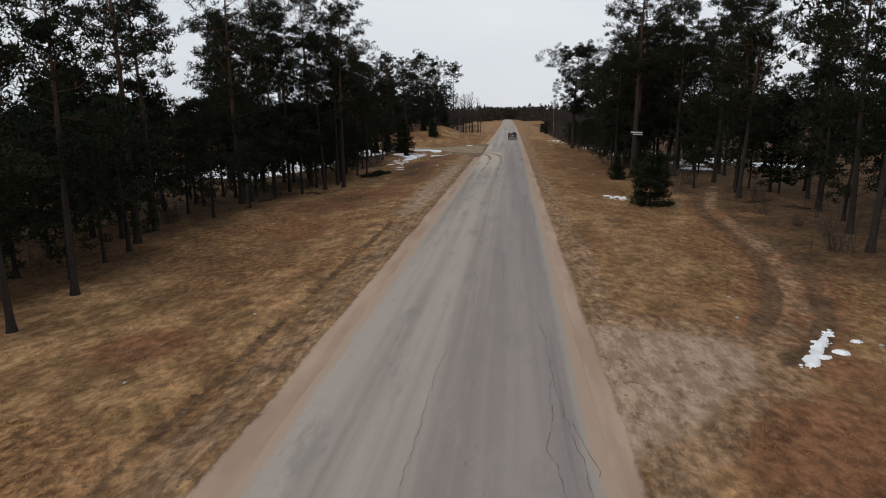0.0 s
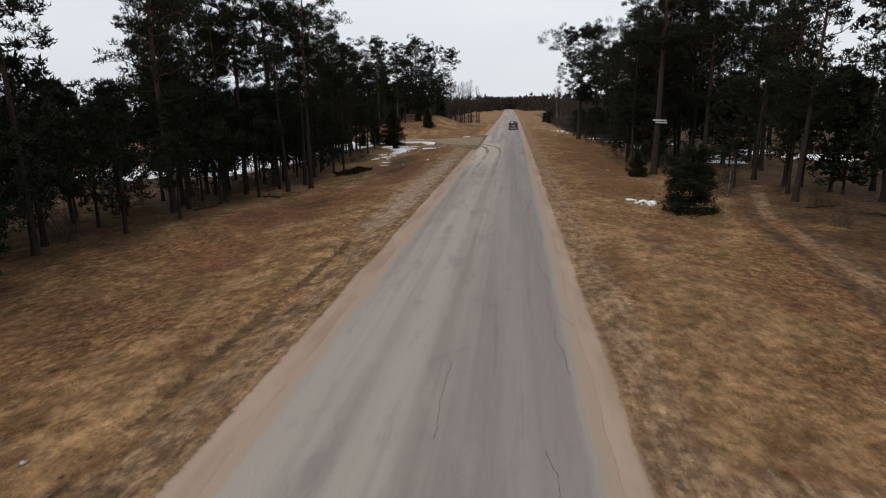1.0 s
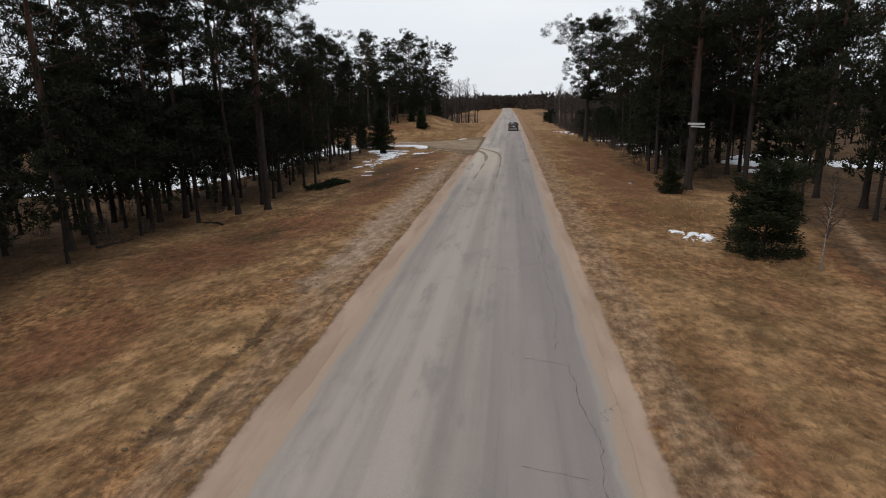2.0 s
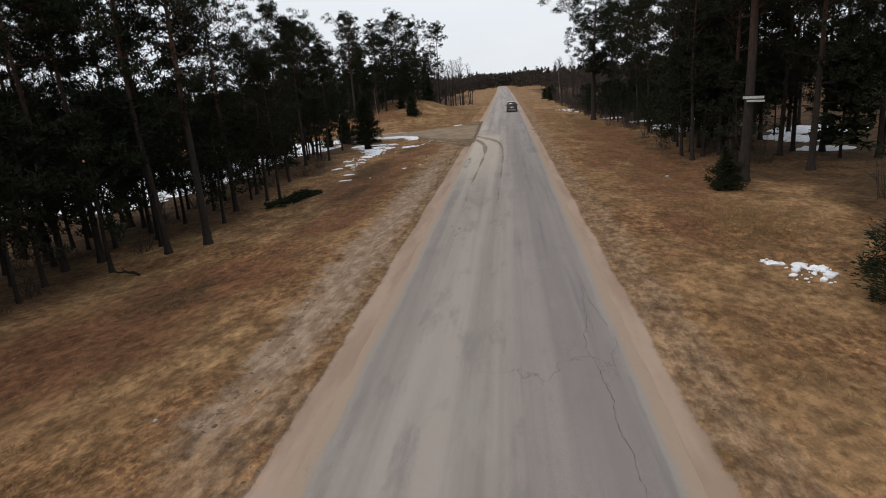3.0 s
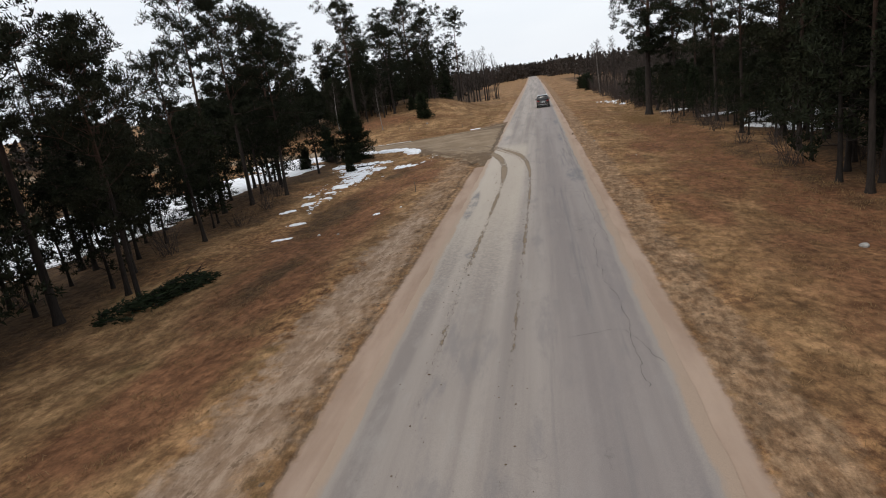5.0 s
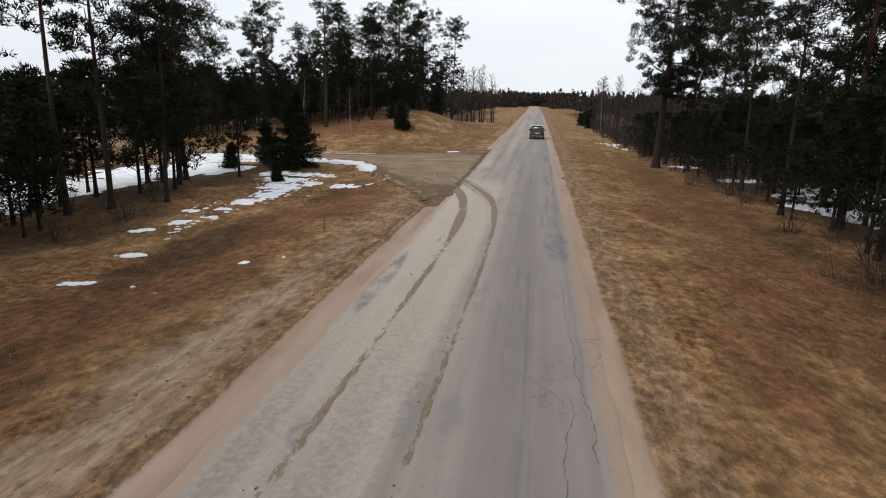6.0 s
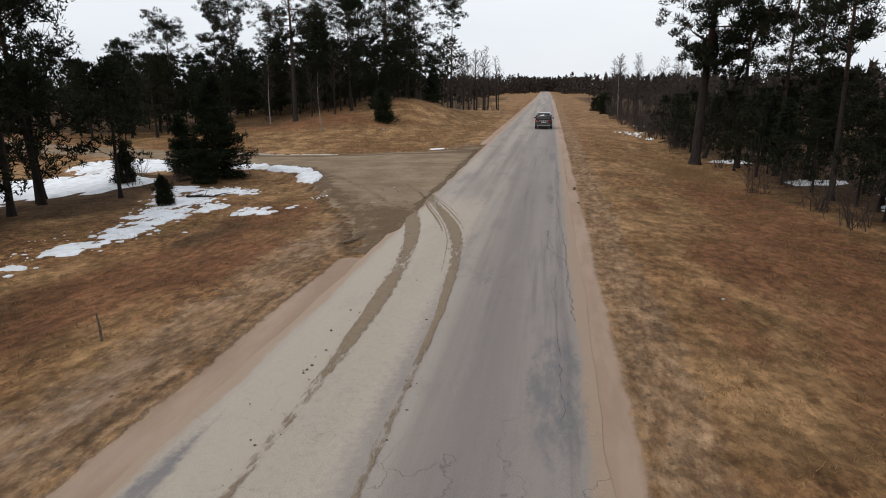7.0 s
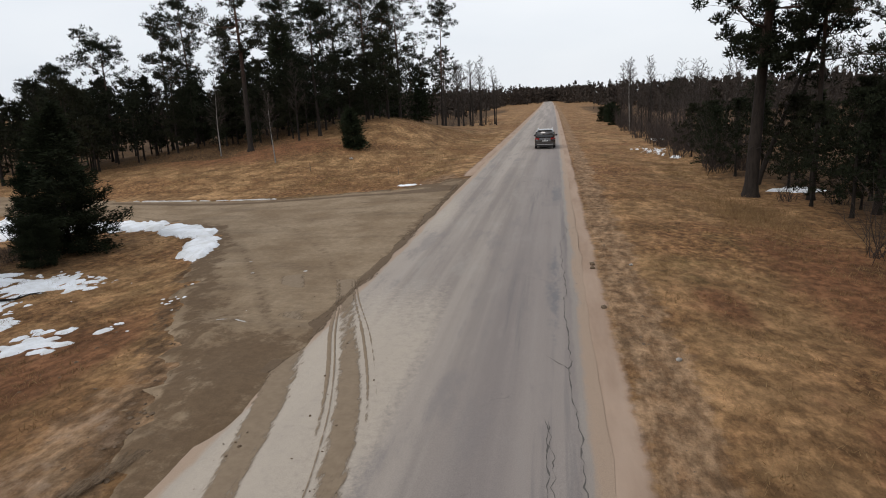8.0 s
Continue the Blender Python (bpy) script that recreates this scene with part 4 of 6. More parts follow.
def bare_tree(seed, H, trunk_r, bark, label, name="bare_tree", category="tree", spread=0.5, low=0.3, lean=0.02):
    """A leafless tree with forking limbs and fine twigs."""
    rng = np.random.RandomState(seed)
    thing = empty_thing(name, label, category, "leafless trees")
    trunk, limbs, twigs = Pile(), Pile(), Pile()
    ph = rng.uniform(0, 6.3)

    def axis(z):
        s = z / H
        return Vector((lean * z + 0.15 * math.sin(3 * s + ph) * s * 2, 0.12 * math.sin(5 * s + ph) * s * 2, z))

    zs = np.concatenate([[-0.3, 0.0, 0.3], np.linspace(0.9, H, 10)])
    trunk.add(tube([axis(z) for z in zs], [trunk_r * (1.3 if z < 0.1 else 1) * max(0.10, 1 - z / H) for z in zs], 8))
    trunk.make("trunk", bark, thing, True)
    for i in range(int(H * 3.2)):
        s = low + (1 - low) * (i + rng.uniform(0, 1)) / (H * 3.2)
        p = axis(H * min(s, 0.98))
        az = i * 2.4 + rng.normal(0, 0.4)
        d = Vector((math.cos(az), math.sin(az), rng.uniform(0.5, 1.3))).normalized()
        L = H * spread * 0.5 * (1.15 - s) * rng.uniform(0.6, 1.2) + 0.3
        pts = [p]
        for q in range(3):
            d = (d + Vector(rng.normal(0, 0.15, 3)) + Vector((0, 0, 0.12))).normalized()
            pts.append(pts[-1] + d * L / 3)
        r0 = trunk_r * 0.35 * (1.1 - s)
        limbs.add(tube(pts, [r0 + 0.012, r0 * 0.7 + 0.010, r0 * 0.4 + 0.008, 0.006], 4))
        for c in range(6):
            k = rng.uniform(0.3, 2.99)
            a = pts[int(k)].lerp(pts[int(k) + 1], k - int(k))
            e = a + (d + Vector(rng.normal(0, 0.55, 3))).normalized() * L * rng.uniform(0.2, 0.5)
            twigs.add(tube([a, e], [0.013, 0.006], 3))
            for _ in range(3):
                a2 = a.lerp(e, rng.uniform(0.3, 1.0))
                e2 = a2 + (d + Vector(rng.normal(0, 0.6, 3))).normalized() * L * rng.uniform(0.12, 0.3)
                w2 = Vector(rng.normal(0, 0.012, 3))
                twigs.add(([a2 - w2, a2 + w2, e2], [(0, 1, 2)]))
    stuff(limbs.make("branchwork", bark if bark is not M_BIRCH_BARK else M_DARK_BARK, thing))
    stuff(twigs.make("twig_mass", M_TWIG, thing, label="fine leafless brown twigs"))
    return thing


def shrub(seed, H, R, label, material=None, stems=26, name="bare_shrub"):
    """Bare stems that fan out of one root."""
    rng = np.random.RandomState(seed)
    thing = empty_thing(name, label, "shrub", "leafless shrubs at the wood's edge")
    st, tw = Pile(), Pile()
    for i in range(stems):
        az, out = rng.uniform(0, 6.3), abs(rng.normal(0, 0.5)) + 0.08
        d = Vector((math.cos(az) * out, math.sin(az) * out, 1)).normalized()
        p = Vector((rng.normal(0, R * 0.3), rng.normal(0, R * 0.3), -0.1))
        L = H * rng.uniform(0.55, 1.05)
        pts = [p]
        for q in range(3):
            d = (d + Vector(rng.normal(0, 0.12, 3))).normalized()
            pts.append(pts[-1] + d * L / 3)
        st.add(tube(pts, [0.014, 0.011, 0.007, 0.003], 4))
        for c in range(6):
            k = rng.uniform(0.6, 2.99)
            a = pts[int(k)].lerp(pts[int(k) + 1], k - int(k))
            e = a + (d + Vector(rng.normal(0, 0.6, 3))).normalized() * L * rng.uniform(0.12, 0.35)
            w2 = Vector(rng.normal(0, 0.006, 3))
            tw.add(([a - w2, a + w2, e], [(0, 1, 2)]))
    stuff(st.make("stem_mass", material or M_TWIG, thing))
    stuff(tw.make("twig_mass", M_TWIG, thing))
    return thing


class Kind:
    """Prototypes of one kind of plant; the first use of each places the prototype itself, later ones copies of it."""

    def __init__(self, makers):
        self.makers, self.made = makers, {}

    def put(self, i, x, y, scale=1.0, turn=0.0, tip=0.0, label="", sink=0.0):
        m = pose(x, y, float(land(x, y)) - sink, tip, 0, turn) @ Matrix.Diagonal((scale, scale, scale, 1))
        i = i % len(self.makers)
        if i not in self.made:
            ob = self.made[i] = self.makers[i]()
            ob.matrix_basis = m
        else:
            src = self.made[i]
            keep_scale = src.scale.copy()
            src.scale = (1, 1, 1)
            ob = copy_thing(src, m)
            src.scale = keep_scale
        if label:
            tagged(ob, label)
        return ob


PINES = Kind([
    lambda: scots_pine(101, 17.0, 7.5, 3.2, 0.20),
    lambda: scots_pine(102, 19.0, 9.0, 3.4, 0.22, lean=0.02),
    lambda: scots_pine(103, 15.0, 6.0, 2.9, 0.17, lean=-0.02),
    lambda: scots_pine(104, 16.0, 9.5, 2.6, 0.17),
    lambda: scots_pine(105, 18.0, 5.0, 3.4, 0.22),
    lambda: scots_pine(106, 14.0, 4.0, 2.8, 0.16, lean=0.03),
    lambda: scots_pine(107, 17.5, 3.4, 3.3, 0.21, many=1.0, full=0.45),
])
YOUNG = "dense young pine with dark foliage over a thin trunk"
DENSE = Kind([
    lambda: scots_pine(201, 10.0, 2.5, 2.6, 0.13, clumps=6, tuft=20, tl=0.26, tw=0.047, many=1.5, full=1, bark=M_DARK_BARK, flat=0.75, name="young_pine", label=YOUNG),
    lambda: young_conifer(202, 8.5, 1.4, 2.2, 0.10, M_SPRUCE, "dark young spruce with full boughs", tuft=36, tl=0.30, tw=0.05, round_=0.6),
    lambda: scots_pine(203, 12.5, 3.0, 2.7, 0.15, clumps=6, tuft=20, tl=0.26, tw=0.047, many=1.4, full=0.8, bark=M_DARK_BARK, flat=0.75, name="young_pine", label=YOUNG),
    lambda: scots_pine(204, 7.5, 2.1, 2.4, 0.115, clumps=6, tuft=20, tl=0.26, tw=0.047, many=1.5, full=1, bark=M_DARK_BARK, flat=0.8, name="young_pine", label=YOUNG),
    lambda: scots_pine(205, 7.5, 1.0, 2.5, 0.115, clumps=6, tuft=20, tl=0.26, tw=0.047, many=1.5, full=1, bark=M_DARK_BARK, flat=0.8, name="young_pine", label=YOUNG),
])
# lighter ones for the depth of the wood
PINES_BEHIND = Kind([
    lambda: scots_pine(111, 17.0, 7.0, 3.2, 0.19, clumps=5, tuft=9, light=True, tl=0.42, tw=0.12),
    lambda: scots_pine(112, 15.0, 5.5, 3.0, 0.17, clumps=5, tuft=9, light=True, tl=0.42, tw=0.12),
    lambda: scots_pine(113, 18.0, 8.5, 3.2, 0.2, clumps=5, tuft=9, light=True, tl=0.42, tw=0.12),
])
DENSE_BEHIND = Kind([
    lambda: scots_pine(211, 10.0, 2.2, 2.6, 0.11, clumps=5, tuft=8, light=True, tl=0.42, tw=0.13, many=1.3, full=1, bark=M_DARK_BARK, flat=0.8, name="young_pine", label=YOUNG),
    lambda: young_conifer(212, 8.5, 1.2, 2.2, 0.10, M_SPRUCE, "dark young spruce with full boughs", tuft=9, tl=0.55, tw=0.15, round_=0.65, gap=0.5),
    lambda: scots_pine(213, 11.5, 2.8, 2.6, 0.12, clumps=5, tuft=8, light=True, tl=0.42, tw=0.13, many=1.3, full=0.8, bark=M_DARK_BARK, flat=0.8, name="young_pine", label=YOUNG),
])
SPRUCES = Kind([
    lambda: young_conifer(301, 3.3, 0.12, 1.7, 0.07, M_SPRUCE, "low bushy spruce with boughs to the ground", "spruce", "small_spruce", 230, 0.0, 0.22, tl=0.16, tw=0.022, round_=0.45),
    lambda: young_conifer(302, 5.5, 0.15, 1.95, 0.10, M_SPRUCE, "broad bushy spruce with boughs to the ground", "spruce", "small_spruce", 160, 0.0, 0.24, tl=0.18, tw=0.027, round_=0.72),
    lambda: young_conifer(303, 2.2, 0.1, 1.05, 0.05, M_SPRUCE, "small round juniper-like spruce on dry grass", "spruce", "small_spruce", 120, -0.2, 0.16, tl=0.17, tw=0.026, round_=0.75),
])
BARE = Kind([
    lambda: bare_tree(401, 9.0, 0.13, M_DARK_BARK, "leafless alder with fine brown twigs"),
    lambda: bare_tree(402, 11.0, 0.11, M_BIRCH_BARK, "leafless birch with pale trunk and brown twigs"),
    lambda: bare_tree(403, 7.5, 0.11, M_DARK_BARK, "slim leafless young tree at the wood's edge", spread=0.4),
])
SHRUBS = Kind([
    lambda: shrub(501, 1.9, 0.8, "bare reddish shrub at the wood's edge"),
    lambda: shrub(502, 2.8, 1.0, "tall bare brown shrub beside the verge", stems=30),
    lambda: shrub(503, 1.2, 0.6, "low bare shrub in dry grass"),
])

rnd = random.Random(7)

# ---- left of the road: the front row of pines, from south to north ----
for i, x, y, s in (
        (5, -13.8, 13.3, 0.75), (5, -14.7, 17.2, 0.85), (0, -17.9, 26.0, 0.95), (3, -18.9, 29.2, 0.9), (4, -18.0, 38.6, 0.9), (3, -20.4, 42.7, 0.8),
        (4, -17.3, 51.8, 0.95), (0, -14.7, 51.6, 0.85), (1, -13.5, 49.4, 0.8), (5, -14.9, 48.4, 0.9), (3, -18.0, 48.1, 0.9), (3, -18.9, 46.9, 0.9),
        (0, -16.3, 58.5, 0.80), (5, -13.9, 59.7, 0.62), (5, -15.2, 60.8, 0.65), (5, -17.2, 63.9, 0.75), (5, -16.6, 68.8, 0.65), (4, -21.6, 66.0, 0.62),
        (3, -19.4, 76.1, 0.85), (2, -18.0, 77.2, 0.83)):
    PINES.put(i, x, y, s, rnd.uniform(0, 360), label="grown pine with dark crown above dry grass" if s > 0.9 else "")
for i, x, y, s in (
        (5, -16.3, 78.9, 0.72), (4, -21.6, 49.2, 0.75), (2, -22.6, 53.6, 0.8), (4, -24.2, 57.0, 0.7), (2, -21.0, 44.8, 0.7), (6, -25.4, 52.0, 0.9),
        (6, -21.4, 55.6, 0.8), (4, -27.6, 57.0, 0.85), (5, -19.2, 84.6, 0.88), (5, -20.6, 87.6, 0.95)):
    PINES.put(i, x, y, s, rnd.uniform(0, 360), label="grown pine with dark crown above dry grass" if s > 0.9 else "")
for i, x, y, s in (
        (4, -17.5, 16.5, 0.9), (0, -16.9, 22.0, 0.66), (4, -20.8, 23.4, 0.9), (4, -17.4, 33.2, 0.85), (0, -21.3, 32.6, 0.7), (3, -17.8, 39.8, 0.95),
        (4, -22.3, 40, 0.95), (0, -20.6, 38.0, 0.75), (3, -16.2, 50.0, 0.9), (0, -19.0, 50.6, 0.75), (4, -20.3, 48.0, 1.0), (3, -20.2, 55.0, 1.0),
        (0, -18.0, 55.5, 0.75), (4, -20.8, 61.0, 0.85), (4, -18.8, 66.5, 0.8), (4, -21.6, 69.5, 0.85), (1, -18.4, 73.4, 0.75), (3, -21.6, 77.0, 0.85),
        (4, -18.9, 80.6, 0.85), (0, -22.6, 81.4, 0.65)):
    DENSE.put(i, x, y, s, rnd.uniform(0, 360))
for i, x, y, s in (
        (4, -21.2, 88.0, 0.8), (3, -17.8, 44.4, 0.9), (0, -23.6, 28.4, 0.75), (0, -15.8, 10.0, 0.8), (4, -19.5, 11.5, 1.0), (4, -21.6, 17.8, 0.95),
        (4, -15.2, 54.6, 0.8), (4, -16.8, 62.0, 0.65), (3, -18.3, 59.6, 0.7), (0, -20.8, 85.4, 0.8), (4, -19.6, 27.2, 1.0), (4, -22.4, 36.0, 1.0),
        (3, -22.6, 45.0, 1.05), (0, -22.0, 51.5, 0.75), (4, -23.2, 57.5, 1.0), (4, -19.2, 19.6, 0.95), (4, -22.8, 13.5, 1.0), (3, -16.4, 36.4, 0.6)):
    DENSE.put(i, x, y, s, rnd.uniform(0, 360))


def fill(kind, number, x0, x1, y0, y1, gap, seed, taken, lo=0.8, hi=1.1, skip=None, pick=(0, 1, 2, 3, 4, 5)):
    """Plants at random places of a plot, none nearer than gap to another."""
    r = random.Random(seed)
    for _ in range(number * 12):
        if number <= 0:
            break
        x, y = r.uniform(x0, x1), r.uniform(y0, y1)
        if any((x - a) ** 2 + (y - b) ** 2 < gap * gap for a, b in taken) or (skip and skip(x, y)):
            continue
        taken.append((x, y))
        kind.put(r.choice(pick), x, y, r.uniform(lo, hi), r.uniform(0, 360))
        number -= 1


near_track = lambda x, y: float(seg_distance(x, y, TRACK)) < 2.2
snow_field = lambda x, y: -41 < x < -23.5 and 58 < y < 102 or float(seg_distance(x, y, SIDE)) < 6.5
taken_l = []
fill(PINES_BEHIND, 3, -40, -26, 4, 56, 5.0, 11, taken_l, 0.7, 0.85)
fill(DENSE_BEHIND, 56, -46, -23.5, 0, 60, 2.3, 12, taken_l, 0.5, 0.85, skip=lambda x, y: y > 40 and x > -34)
fill(DENSE_BEHIND, 38, -66, -41, 40, 104, 2.6, 14, taken_l, 0.4, 0.58, skip=snow_field)
fill(DENSE_BEHIND, 4, -36, -26, 62, 90, 5.0, 15, taken_l, 0.55, 0.7)
fill(SHRUBS, 24, -24, -16, 14, 88, 1.6, 16, taken_l, 0.6, 1.0)

# more low pines in the gaps of the left row
for x, y, s in ((-19.8, 30.8, 1.1), (-17.2, 24.2, 0.95), (-20.0, 34.8, 0.8), (-19.2, 41.6, 1.1), (-21.8, 47.0, 1.2), (-18.8, 53.4, 1.0), (-16.2, 46.2, 0.85), (-21.6, 27.6, 1.15), (-21.2, 21.0, 1.1), (-18.6, 15.0, 1.0),
                (-17.0, 42.2, 0.7), (-19.6, 44.8, 0.75), (-20.6, 50.8, 0.8), (-23.4, 50.0, 0.9), (-21.6, 59.0, 0.8), (-24.6, 43.4, 0.9), (-25.2, 54.4, 0.9), (-19.4, 57.2, 0.7), (-24.4, 33.0, 0.9), (-23.6, 24.0, 0.9), (-16.6, 19.4, 0.6), (-18.2, 12.4, 0.7)):
    DENSE.put(4 if y < 36 else 3, x, y, s, rnd.uniform(0, 360))

for i, x, y, s in ((4, -20.5, 65.6, 0.95), (4, -22.2, 72.4, 0.7), (4, -20.4, 74.2, 0.75), (4, -23.0, 78.0, 0.8), (4, -21.0, 80.0, 0.9), (0, -22.4, 89.6, 0.95), (4, -21.8, 85.4, 1.05), (4, -18.2, 82.6, 0.8),
                   (4, -19.2, 69.4, 0.62), (4, -21.0, 70.2, 0.66), (4, -23.8, 69.6, 0.7), (4, -18.0, 72.2, 0.5), (4, -24.8, 74.6, 0.7), (4, -21.2, 77.8, 0.7), (4, -20.0, 63.4, 0.6)):
    DENSE.put(i, x, y, s, rnd.uniform(0, 360))

# the spruces by the side road, and the thicket behind
SPRUCES.put(1, -16.6, 95.6, 1.02, 40, label="broad dark spruce between snow and side road")
SPRUCES.put(1, -19.4, 97.0, 0.62, 140)
SPRUCES.put(0, -16.0, 93.6, 0.5, 220)
SPRUCES.put(2, -14.6, 87.9, 0.55, 20)
DENSE.put(3, -17.8, 89.2, 0.8, 60)
SPRUCES.put(2, -20.4, 93.0, 0.8, 220)
for x, y, s in ((-21.4, 95.5, 0.8), (-19.6, 92.4, 0.7), (-17.8, 94.0, 0.6), (-18.8, 95.8, 0.8)):
    SHRUBS.put(0, x, y, s, rnd.uniform(0, 360))

# ---- the mound beyond the side road ----
def lone_pine(x, y, turn, *args, **kw):
    ob = scots_pine(*args, **kw)
    ob.matrix_basis = pose(x, y, float(land(x, y)), 0, 0, turn)
    return ob


lone_pine(-15.5, 172.0, 0, 141, 17.6, 13.2, 2.9, 0.19, tw=0.052, many=0.9, label="slender pine with an umbrella crown over a bare trunk")
lone_pine(-21.6, 152.0, 70, 142, 17.6, 5.5, 4.6, 0.26, tw=0.052, clumps=10, many=1.25, puff=1.15, label="broad dense pine on the crest of the mound")
lone_pine(-18.6, 157.0, 160, 143, 16.6, 5.0, 4.0, 0.23, tw=0.052, clumps=9, many=1.2, puff=1.1, label="broad dense pine on the crest of the mound")
lone_pine(-25.6, 127.8, 20, 144, 16.6, 8.2, 3.6, 0.25, tw=0.052, label="grown pine with thick dark trunk on the mound's foot")
lone_pine(-41.0, 143.5, 120, 145, 17.0, 8.6, 3.7, 0.21, tw=0.052, label="tall pine with an open crown above its neighbours")
lone_pine(-42.4, 131.0, 200, 146, 12.2, 5.0, 3.4, 0.18, tw=0.052, many=0.85, label="pine with a wide open crown at the wood's edge")
lone_pine(-40.2, 137.5, 280, 147, 13.0, 6.4, 2.5, 0.17, tw=0.052, many=0.9, label="slim pine with a narrow ragged crown")
lone_pine(-21.4, 134.6, 40, 148, 12.6, 2.6, 3.2, 0.18, tw=0.052, clumps=9, many=1.2, full=0.5, label="full dark pine with foliage low on its trunk")
for i, x, y, s in ((2, -28.6, 141.5, 0.90), (4, -30.4, 148.0, 0.86), (3, -33.5, 139.0, 0.72), (5, -24.6, 146.0, 0.95), (2, -17.8, 166.0, 0.66),
                   (4, -24.0, 160.0, 0.92), (5, -46.8, 129.5, 0.70), (5, -50.5, 133.0, 0.74), (2, -36.6, 133.0, 0.62), (1, -27.0, 156.0, 0.86), (6, -18.4, 150.0, 0.80)):
    PINES.put(i, x, y, s, rnd.uniform(0, 360), label="pine standing on the grassy mound")
DENSE.put(1, -26.4, 139.0, 1.45, 0, label="pointed dark conifer among the pines")
for i, x, y, s in (
        (0, -29.8, 133.2, 0.62), (4, -33.2, 131.4, 0.80), (0, -37.4, 128.6, 0.66), (2, -24.2, 140.4, 0.62), (4, -31.4, 137.0, 0.90), (3, -45.0, 124.6, 0.95),
        (4, -48.4, 122.8, 1.05), (0, -41.0, 126.0, 0.70), (4, -36.2, 118.6, 1.05), (0, -39.6, 119.4, 0.82), (4, -43.0, 118.0, 1.0), (3, -19.8, 139.8, 0.9),
        (4, -23.0, 143.0, 1.0), (4, -27.4, 145.6, 1.0), (4, -35.0, 134.6, 1.0), (4, -38.6, 132.4, 0.95), (4, -29.0, 138.2, 1.05), (4, -25.6, 136.4, 0.9),
        (4, -33.6, 141.4, 1.15), (4, -44.2, 132.6, 1.1)):
    DENSE.put(i, x, y, s, rnd.uniform(0, 360))
for i, x, y, s in (
        (4, -47.4, 127.6, 1.1), (4, -19.0, 145.6, 1.0), (4, -41.6, 122.4, 0.95), (4, -38.4, 123.6, 0.8), (4, -27.4, 133.4, 0.72), (4, -24.0, 133.8, 0.66),
        (4, -30.6, 132.4, 0.78), (4, -34.2, 129.4, 0.7), (4, -22.8, 138.0, 0.8), (4, -18.4, 141.0, 0.6), (4, -30.0, 129.8, 0.42), (4, -26.6, 130.6, 0.3)):
    DENSE.put(i, x, y, s, rnd.uniform(0, 360))
taken_m = [(-15, 128), (-22, 124)]
mound_open = lambda x, y: y < 124 + 0.012 * (x + 20) ** 2 or x > -14 and y < 165
fill(DENSE_BEHIND, 70, -62, -16, 138, 182, 2.0, 21, taken_m, 0.55, 0.85, skip=mound_open)
fill(DENSE_BEHIND, 26, -52, -25, 131, 150, 2.3, 27, taken_m, 0.5, 0.8)
fill(PINES_BEHIND, 5, -60, -24, 150, 185, 4.5, 22, taken_m, 0.7, 0.9, skip=mound_open)
fill(DENSE_BEHIND, 22, -76, -35, 116, 142, 3.0, 23, taken_m, 0.5, 0.75, skip=lambda x, y: float(seg_distance(x, y, SIDE)) < 8.0)
fill(BARE, 14, -48, -22, 129, 150, 2.6, 24, taken_m, 0.55, 0.85, pick=(0, 2))
BARE.put(1, -20.4, 121.9, 0.50, 200, tip=4, label="young leafless birch with white trunk on the mound's foot")
BARE.put(1, -28.2, 127.0, 0.62, 100, label="leaning leafless birch with pale trunk")
SPRUCES.put(2, -15.7, 128.2, 1.5, 20, label="small bushy spruce alone on dry grass")
SPRUCES.put(2, -18.8, 136.0, 0.9, 80)
for x, y, s in ((-11.4, 190, 1.42), (-13.6, 194, 1.36), (-9.6, 197, 1.22), (-14.8, 200, 1.44), (-12.2, 204, 1.36), (-15.8, 190, 1.34), (-10.6, 208, 1.25), (-16.8, 197, 1.4), (-14.2, 186, 1.2), (-18.5, 192, 1.2), (-12.6, 198, 1.4), (-8.8, 192, 0.95)):
    BARE.put(rnd.choice((0, 2, 0)), x, y, s * (1.0 if s < 1.3 else 0.98), rnd.uniform(0, 360))
for x, y in ((-11.0, 188), (-12.5, 184), (-14.5, 189), (-10.2, 194), (-16, 184)):
    SHRUBS.put(1, x, y, rnd.uniform(0.8, 1.2), rnd.uniform(0, 360))
fill(PINES_BEHIND, 12, -60, -17, 178, 240, 5.0, 25, taken_m, 0.7, 0.9)
fill(BARE, 12, -60, -20, 205, 290, 4.0, 26, taken_m, 0.8, 1.1, pick=(0, 2))

